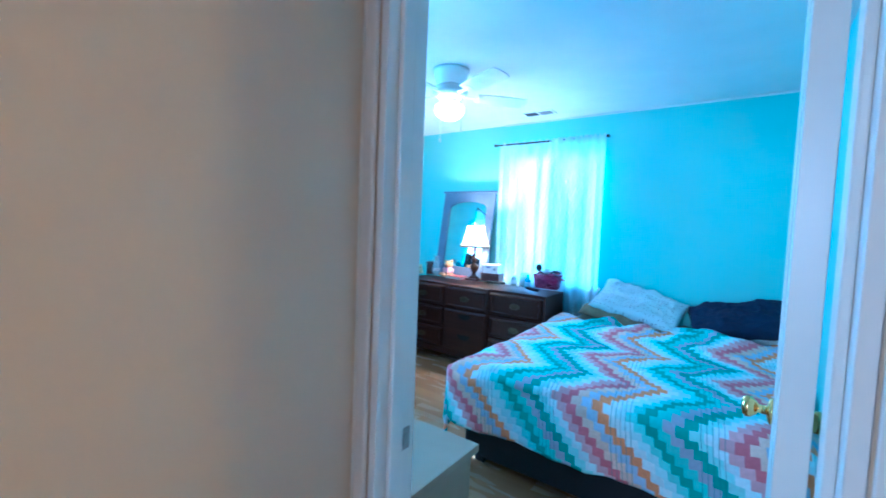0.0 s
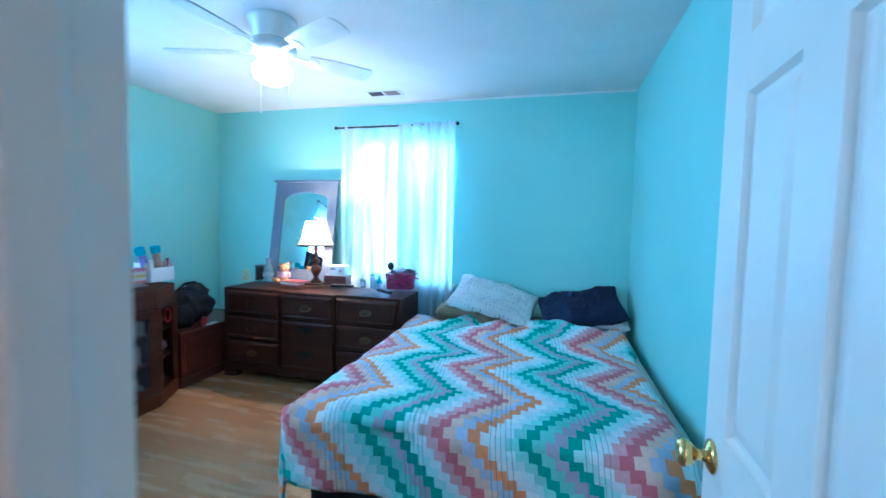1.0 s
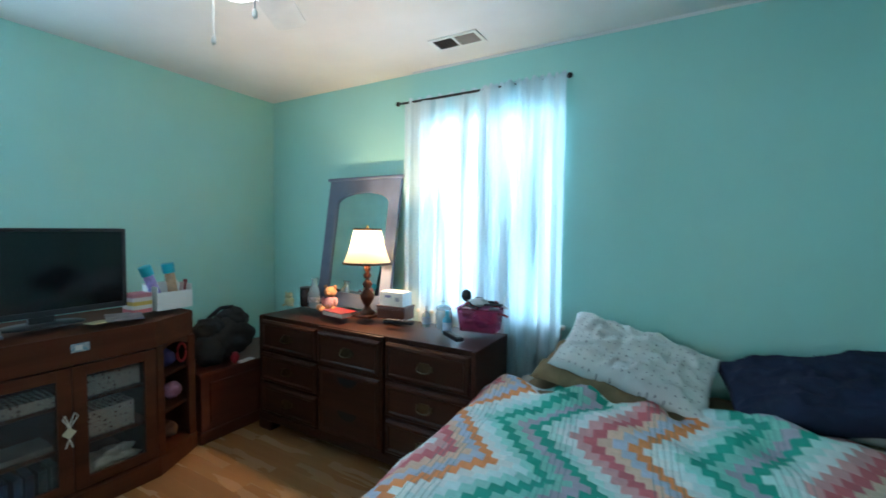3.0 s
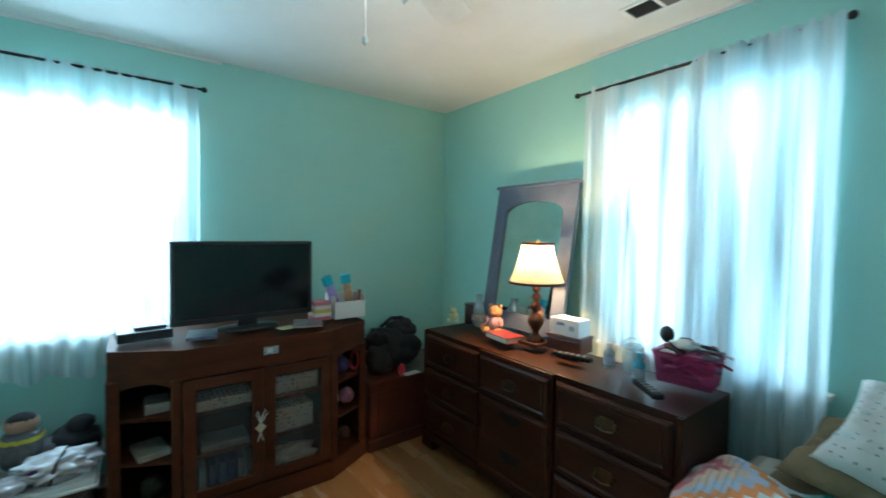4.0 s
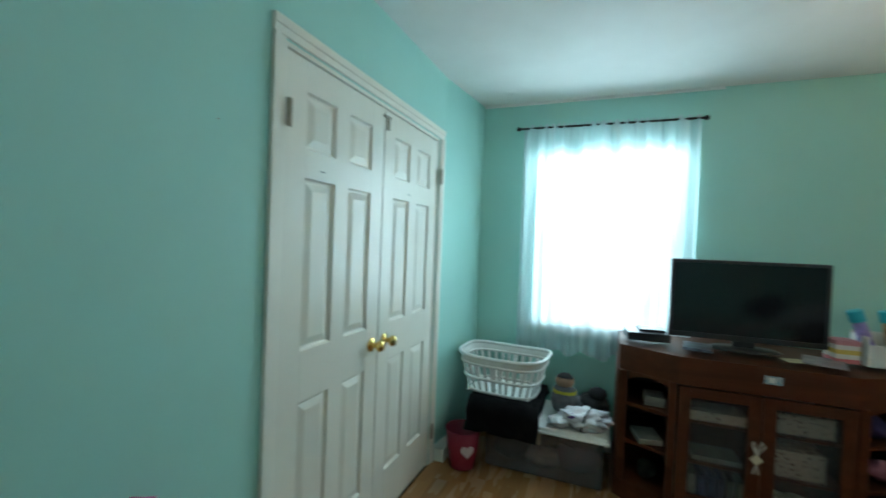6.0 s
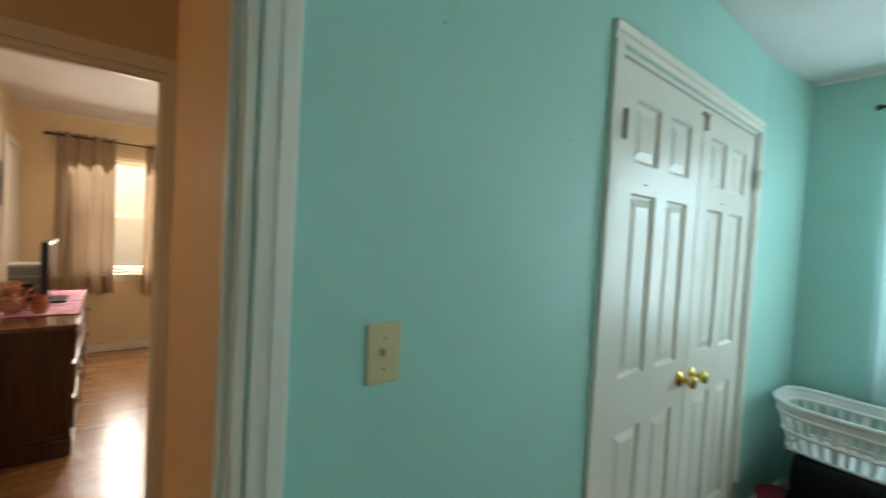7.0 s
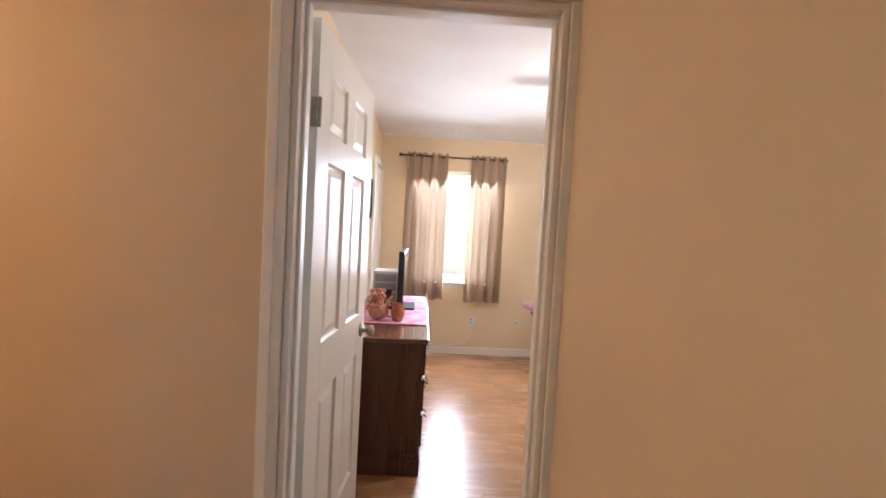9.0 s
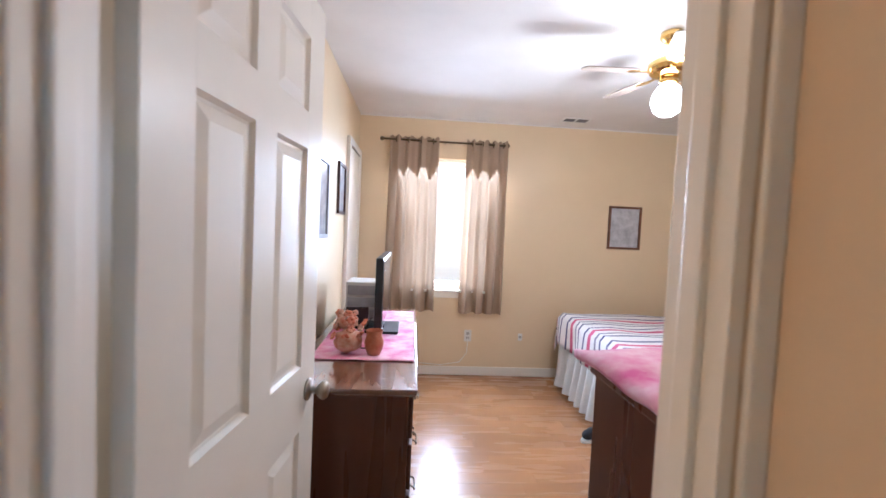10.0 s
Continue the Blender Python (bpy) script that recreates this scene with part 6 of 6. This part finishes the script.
for i in range(22):
    a = rnd.uniform(0, 6.28)
    r, z = rnd.uniform(0.035, 0.075), rnd.uniform(0.014, 0.175)
    b = bmesh.new()
    for k in range(5):          # five cupped petals
        c = 2 * math.pi * k / 5 + i
        b = merge(b, blob((0.010 * math.cos(c), 0.004, 0.010 * math.sin(c)), (0.010, 0.004, 0.010), 0.1, k, 1))
    bmesh.ops.transform(b, matrix=pose(r * math.cos(a), r * math.sin(a) * 0.8, z, rnd.uniform(-40, 40), 0, math.degrees(a) + 90), verts=b.verts)
    part("flower", b, (RUST, PALE, RUST)[i % 3], orn, smooth=True)
orn.scale = (1.2, 1.2, 1.1)
ob = part("small_vase", lathe([(0, 0), (0.03, 0), (0.042, 0.03), (0.046, 0.06), (0.036, 0.09), (0.040, 0.115)], 18), paint("rust_ceramic", (0.42, 0.10, 0.05), (0.55, 0.25, 0.14), 0.3, scale=22), smooth=True)
ob.matrix_world = pose(1.575, 0.12, D2T)
tagged(ob, "rust coloured ceramic cup on the pink cloth", "cup")
du = thing("drawer_unit", "small white plastic drawer unit on the dresser", "drawer unit", (1.72, -0.66, D2T))
part("case", boxes([(-0.10, 0.10, -0.12, 0.12, 0, 0.25)], 0.006), WHITEP, du)
for z in (0.02, 0.095, 0.17):
    part("drawer", boxes([(-0.085, 0.085, 0.1205, 0.126, z, z + 0.06)], 0.003), paint("frosted_drawer", (0.35, 0.35, 0.4), (0.5, 0.5, 0.55), 0.3, scale=12) if z < 0.03 else bpy.data.materials["frosted_drawer"], du)
rbox("picture_stand", (0.13, 0.02, 0.13), (1.72, -0.36, D2T), 10, BLACK, "small dark photo frame on the dresser", "photo frame", 0.003)
tagged(part("cable", tube([(1.62, -0.2, 0.9), (1.66, -0.05, 0.86), (1.70, -0.02, 0.82), (1.64, 0.06, D2T + 0.01), (1.58, 0.05, D2T + 0.006)], 0.0035, 6), BLACK, smooth=True), "black cable behind the small television", "cable")


def framed(name, place, w, h, axis, wood_mat, sheet_mat, label):
    f = thing(name, label, "picture", place, 0 if axis == "y" else 90)
    part("frame", boxes([(-w / 2, w / 2, 0, 0.018, -h / 2, -h / 2 + 0.022), (-w / 2, w / 2, 0, 0.018, h / 2 - 0.022, h / 2), (-w / 2, -w / 2 + 0.022, 0, 0.018, -h / 2 + 0.022, h / 2 - 0.022), (w / 2 - 0.022, w / 2, 0, 0.018, -h / 2 + 0.022, h / 2 - 0.022)], 0.003), wood_mat, f)
    part("picture_sheet", boxes([(-w / 2 + 0.022, w / 2 - 0.022, 0.002, 0.006, -h / 2 + 0.022, h / 2 - 0.022)]), sheet_mat, f, "pale picture behind glass")
    return f


SK = paint("pencil_sketch_paper", (0.62, 0.62, 0.66), (0.36, 0.36, 0.40), 0.15, scale=14, detail=8)
framed("framed_picture", (-0.648, R2S, 1.50), 0.33, 0.42, "y", paint("brown_frame_wood", (0.16, 0.07, 0.035), None, 0.4), SK, "brown framed pale sketch hanging on the cream wall")
framed("framed_picture_dark", (R2E, -0.98, 1.66), 0.27, 0.36, "x", DARKWOOD, SK, "dark framed picture on the cream wall")
framed("framed_picture_dark", (R2E, -0.30, 1.55), 0.42, 0.46, "x", paint("grey_frame", (0.3, 0.3, 0.32), None, 0.4), SK, "grey framed picture on the cream wall")
dd = thing("door_3", "white closet door with trim in the second bedroom", "door", (R2E, -1.52, 0), kind="structure")
part("leaf", boxes([(-0.02, -0.0005, -0.27, 0.27, 0, 2.02)], 0.003), DOORW, dd)
for y0, y1 in ((-0.335, -0.272), (0.272, 0.335)):
    part("side_casing", boxes([(-0.03, -0.0005, y0, y1, 0, 2.03)], 0.004), TRIM, dd)
part("head_casing", boxes([(-0.03, -0.0005, -0.335, 0.335, 2.031, 2.09)], 0.004), TRIM, dd)
for x, nm, lb in ((0.846, "wall_outlet", "white wall outlet above the baseboard"), (0.33, "cable_jack", "white cable jack plate on the wall")):
    o = thing(nm, lb, "outlet", (x, R2S, 0.387))
    s = 1.0 if nm == "wall_outlet" else 0.62
    part("plate", boxes([(-0.035 * s, 0.035 * s, 0, 0.005, -0.057 * s, 0.057 * s)], 0.002), WHITEP, o)
    for z in ((-0.022, 0.022) if s == 1.0 else (0.0,)):
        part("socket", boxes([(-0.014, 0.014, 0.005, 0.0065, z - 0.012, z + 0.012)], 0.002), paint("socket_grey", (0.4, 0.4, 0.38), None, 0.5), o)
tagged(part("wall_wire", tube([(0.846, R2S + 0.01, 0.37), (0.85, R2S + 0.012, 0.22), (0.92, R2S + 0.014, 0.13), (1.1, R2S + 0.018, 0.10), (1.3, R2S + 0.02, 0.115), (1.4, R2S + 0.03, 0.12)], 0.004, 6), WHITEP, smooth=True), "white cord trailing along the baseboard", "cord")


def striped_material():
    m = paint("striped_comforter_cotton", (0.74, 0.72, 0.72), (0.68, 0.66, 0.67), 0.9, scale=8, bump=0.3, bump_scale=30)
    t = m.node_tree
    uv = t.nodes.new("ShaderNodeUVMap")
    sp = t.nodes.new("ShaderNodeSeparateXYZ")
    mu = t.nodes.new("ShaderNodeMath")
    mu.operation = "FRACT"
    sc = t.nodes.new("ShaderNodeMath")
    sc.operation = "MULTIPLY"
    sc.inputs[1].default_value = 5.0
    rp = t.nodes.new("ShaderNodeValToRGB")
    rp.color_ramp.interpolation = "CONSTANT"
    el = rp.color_ramp.elements
    white, navy, red, grey = (0.74, 0.72, 0.73), (0.07, 0.07, 0.17), (0.52, 0.10, 0.20), (0.22, 0.21, 0.27)
    rows = [(0, white), (0.13, navy), (0.20, white), (0.33, grey), (0.40, white), (0.54, red), (0.66, white), (0.79, navy), (0.86, white)]
    for i, (p, c) in enumerate(rows):
        e = el[i] if i < 2 else el.new(p)
        e.position, e.color = p, (*c, 1)
    t.links.new(uv.outputs[0], sp.inputs[0])
    t.links.new(sp.outputs[1], sc.inputs[0])
    t.links.new(sc.outputs[0], mu.inputs[0])
    t.links.new(mu.outputs[0], rp.inputs[0])
    t.links.new(rp.outputs[0], t.nodes["Principled BSDF"].inputs["Base Color"])
    return m


bed2 = thing("striped_bed", "bed with white ruffled skirt in the second bedroom", "bed", (-0.9, -0.95, 0))
part("mattress", local(bed2, boxes([(-1.9, 0.06, -1.66, -0.26, 0.28, 0.56)], 0.06)), WHITEP, bed2)
part("box_base", local(bed2, boxes([(-1.9, 0.04, -1.64, -0.28, 0.08, 0.279)], 0.02)), BLACKCLOTH, bed2)


def ruffle(u, v):
    """Bed skirt round the open sides."""
    side, foot = 1.9, 1.42
    s = u * (2 * side + foot)
    wob = (0.012 + 0.022 * v) * math.sin(s * 44 + 2 * math.sin(s * 7))
    z = 0.34 - 0.30 * v
    if s < side:
        return Vector((-1.85 + s, -0.25 + wob + 0.02 * v, z))
    if s < side + foot:
        return Vector((0.07 + wob + 0.03 * v, -0.25 - (s - side), z))
    return Vector((0.05 - (s - side - foot), -1.67 - wob, z))


part("bed_skirt", local(bed2, sheet(520, 8, ruffle)), sheer("white_ruffle_cotton", (0.74, 0.74, 0.72), 0.0, 0.25), bed2, "white ruffled bed skirt", smooth=True)
bpy.data.materials["white_ruffle_cotton"].node_tree.nodes["Map Range"].inputs["To Min"].default_value = 0.0
bpy.data.materials["white_ruffle_cotton"].node_tree.nodes["Map Range"].inputs["To Max"].default_value = 0.0


def comforter(u, v):
    x = 0.30 - 2.15 * u
    y = -0.02 - 1.86 * v
    z = 0.60 + 0.012 * noise.noise(Vector((u * 8, v * 8, 1)))
    dx = max(0.0, x - 0.02)
    dy = max(0.0, y + 0.26, -1.66 - y)
    d = math.hypot(dx, dy)
    if d > 0:
        if dx > 0:
            x = 0.02 + min(dx, 0.07) * 0.9 + 0.02 * math.sin(v * 25) * min(1, dx * 4)
        if y > -0.26:
            y = -0.26 + min(dy, 0.07) * 0.9
        elif y < -1.66:
            y = -1.66 - min(dy, 0.07) * 0.9
        z -= max(0.0, d - 0.03)
    return Vector((x, y, z))


o = part("comforter", sheet(60, 60, comforter), striped_material(), smooth=True)
o.modifiers.new("thickness", "SOLIDIFY").thickness = 0.02
tagged(o, "white comforter with dark, red and blue stripes", "comforter")
bed2.location.x -= 0.05
bed2.scale.z = o.scale.z = 1.14
o.location.x -= 0.05
lowb = thing("dark_wood_chest", "tall dark brown wooden chest with a pink cloth over it", "chest of drawers", (0.50, 1.32, 0))
part("body", boxes([(-0.40, 0.455, -0.21, 0.215, 0.06, 1.07)], 0.004), WOOD2, lowb)
part("plinth", boxes([(-0.405, 0.46, -0.215, 0.2155, 0.0, 0.0595)], 0.004), WOOD2, lowb)
part("top", boxes([(-0.41, 0.465, -0.222, 0.215, 1.0705, 1.095)], 0.005), WOOD2, lowb)
for k, z in enumerate((0.09, 0.33, 0.57, 0.81)):
    dd = part("drawer", boxes([(-0.37, 0.425, -0.228, -0.2105, z, z + 0.22)], 0.005), WOOD2, lowb)
    bail_pull(dd, 0.03, -0.229, z + 0.12, 1.0, 0)


def blanket(u, v):
    """Folded fleece on the chest top, its rim hanging a little over the edges."""
    x, y = 0.08 + 0.905 * u, 1.045 + 0.475 * v
    over = max(0.0, (x - 0.955) / 0.03, (1.10 - y) / 0.055)
    puff = 0.022 * math.sin(math.pi * min(1, u * 1.02)) ** 0.5 * math.sin(math.pi * v) ** 0.5 if 0 < u < 0.98 and 0 < v < 1 else 0.0
    return Vector((x, y, 1.124 + puff + 0.008 * noise.noise(Vector((u * 7, v * 5, 1))) - 0.012 * over))


o = part("pink_blanket", sheet(40, 30, blanket), PINKC, smooth=True)
o.modifiers.new("thickness", "SOLIDIFY").thickness = 0.02
tagged(o, "pink mottled fleece blanket folded over the dark chest", "blanket")
shoe = thing("shoe", "black slip-on shoe with a white sole on the floor", "shoe", (0.10, -0.66, 0), -62)
part("upper", merge(blob((0, 0.02, 0.045), (0.042, 0.10, 0.038), 0.05, 2, 3, flat=-0.028), blob((0, -0.06, 0.055), (0.038, 0.06, 0.04), 0.05, 3, 3, flat=-0.03)), BLACKCLOTH, shoe, smooth=True)
part("sole", lathe([(0, 0), (0.048, 0), (0.05, 0.008), (0.048, 0.018), (0, 0.018)], 24, squash=(0.95, 2.6)), WHITEP, shoe, "white rubber sole")


# ---- floors, plank by plank ----
def plank_floor(name, x0, x1, y0, y1, label):
    base = part(name, boxes([(x0, x1, y0, y1, -0.12, -0.0035)]), GAP, label=label, kind="structure")
    tagged(base, category="floor")
    rnd = random.Random(len(name))
    width, length = 0.096, 0.62
    meshes = {}
    y, row = y0, 0
    while y < y1 - 0.01:
        w = min(width, y1 - y)
        x = x0 - rnd.uniform(0.05, 0.58)
        while x < x1 - 0.01:
            p, q = max(x, x0), min(x + length, x1)
            if q - p > 0.03:
                key = (round(q - p, 4), round(w, 4))
                if key not in meshes:
                    b = boxes([(0, q - p - 0.0004, 0, w - 0.0004, -0.008, 0)])
                    me = bpy.data.meshes.new("plank")
                    b.to_mesh(me)
                    b.free()
                    me.materials.append(OAK)
                    meshes[key] = me
                ob = new("plank", meshes[key])
                ob.parent = base
                ob.location = (p, y, 0)
            x += length
        y += width
        row += 1


plank_floor("floor", W, E, S, N, "honey oak laminate plank floor in the bedroom")
plank_floor("floor_hall", HALL_W, 4.7, R2N, S, "honey oak laminate plank floor in the hall")
plank_floor("floor_room_two", W, R2E, R2S, R2N, "honey oak laminate plank floor in the second bedroom")
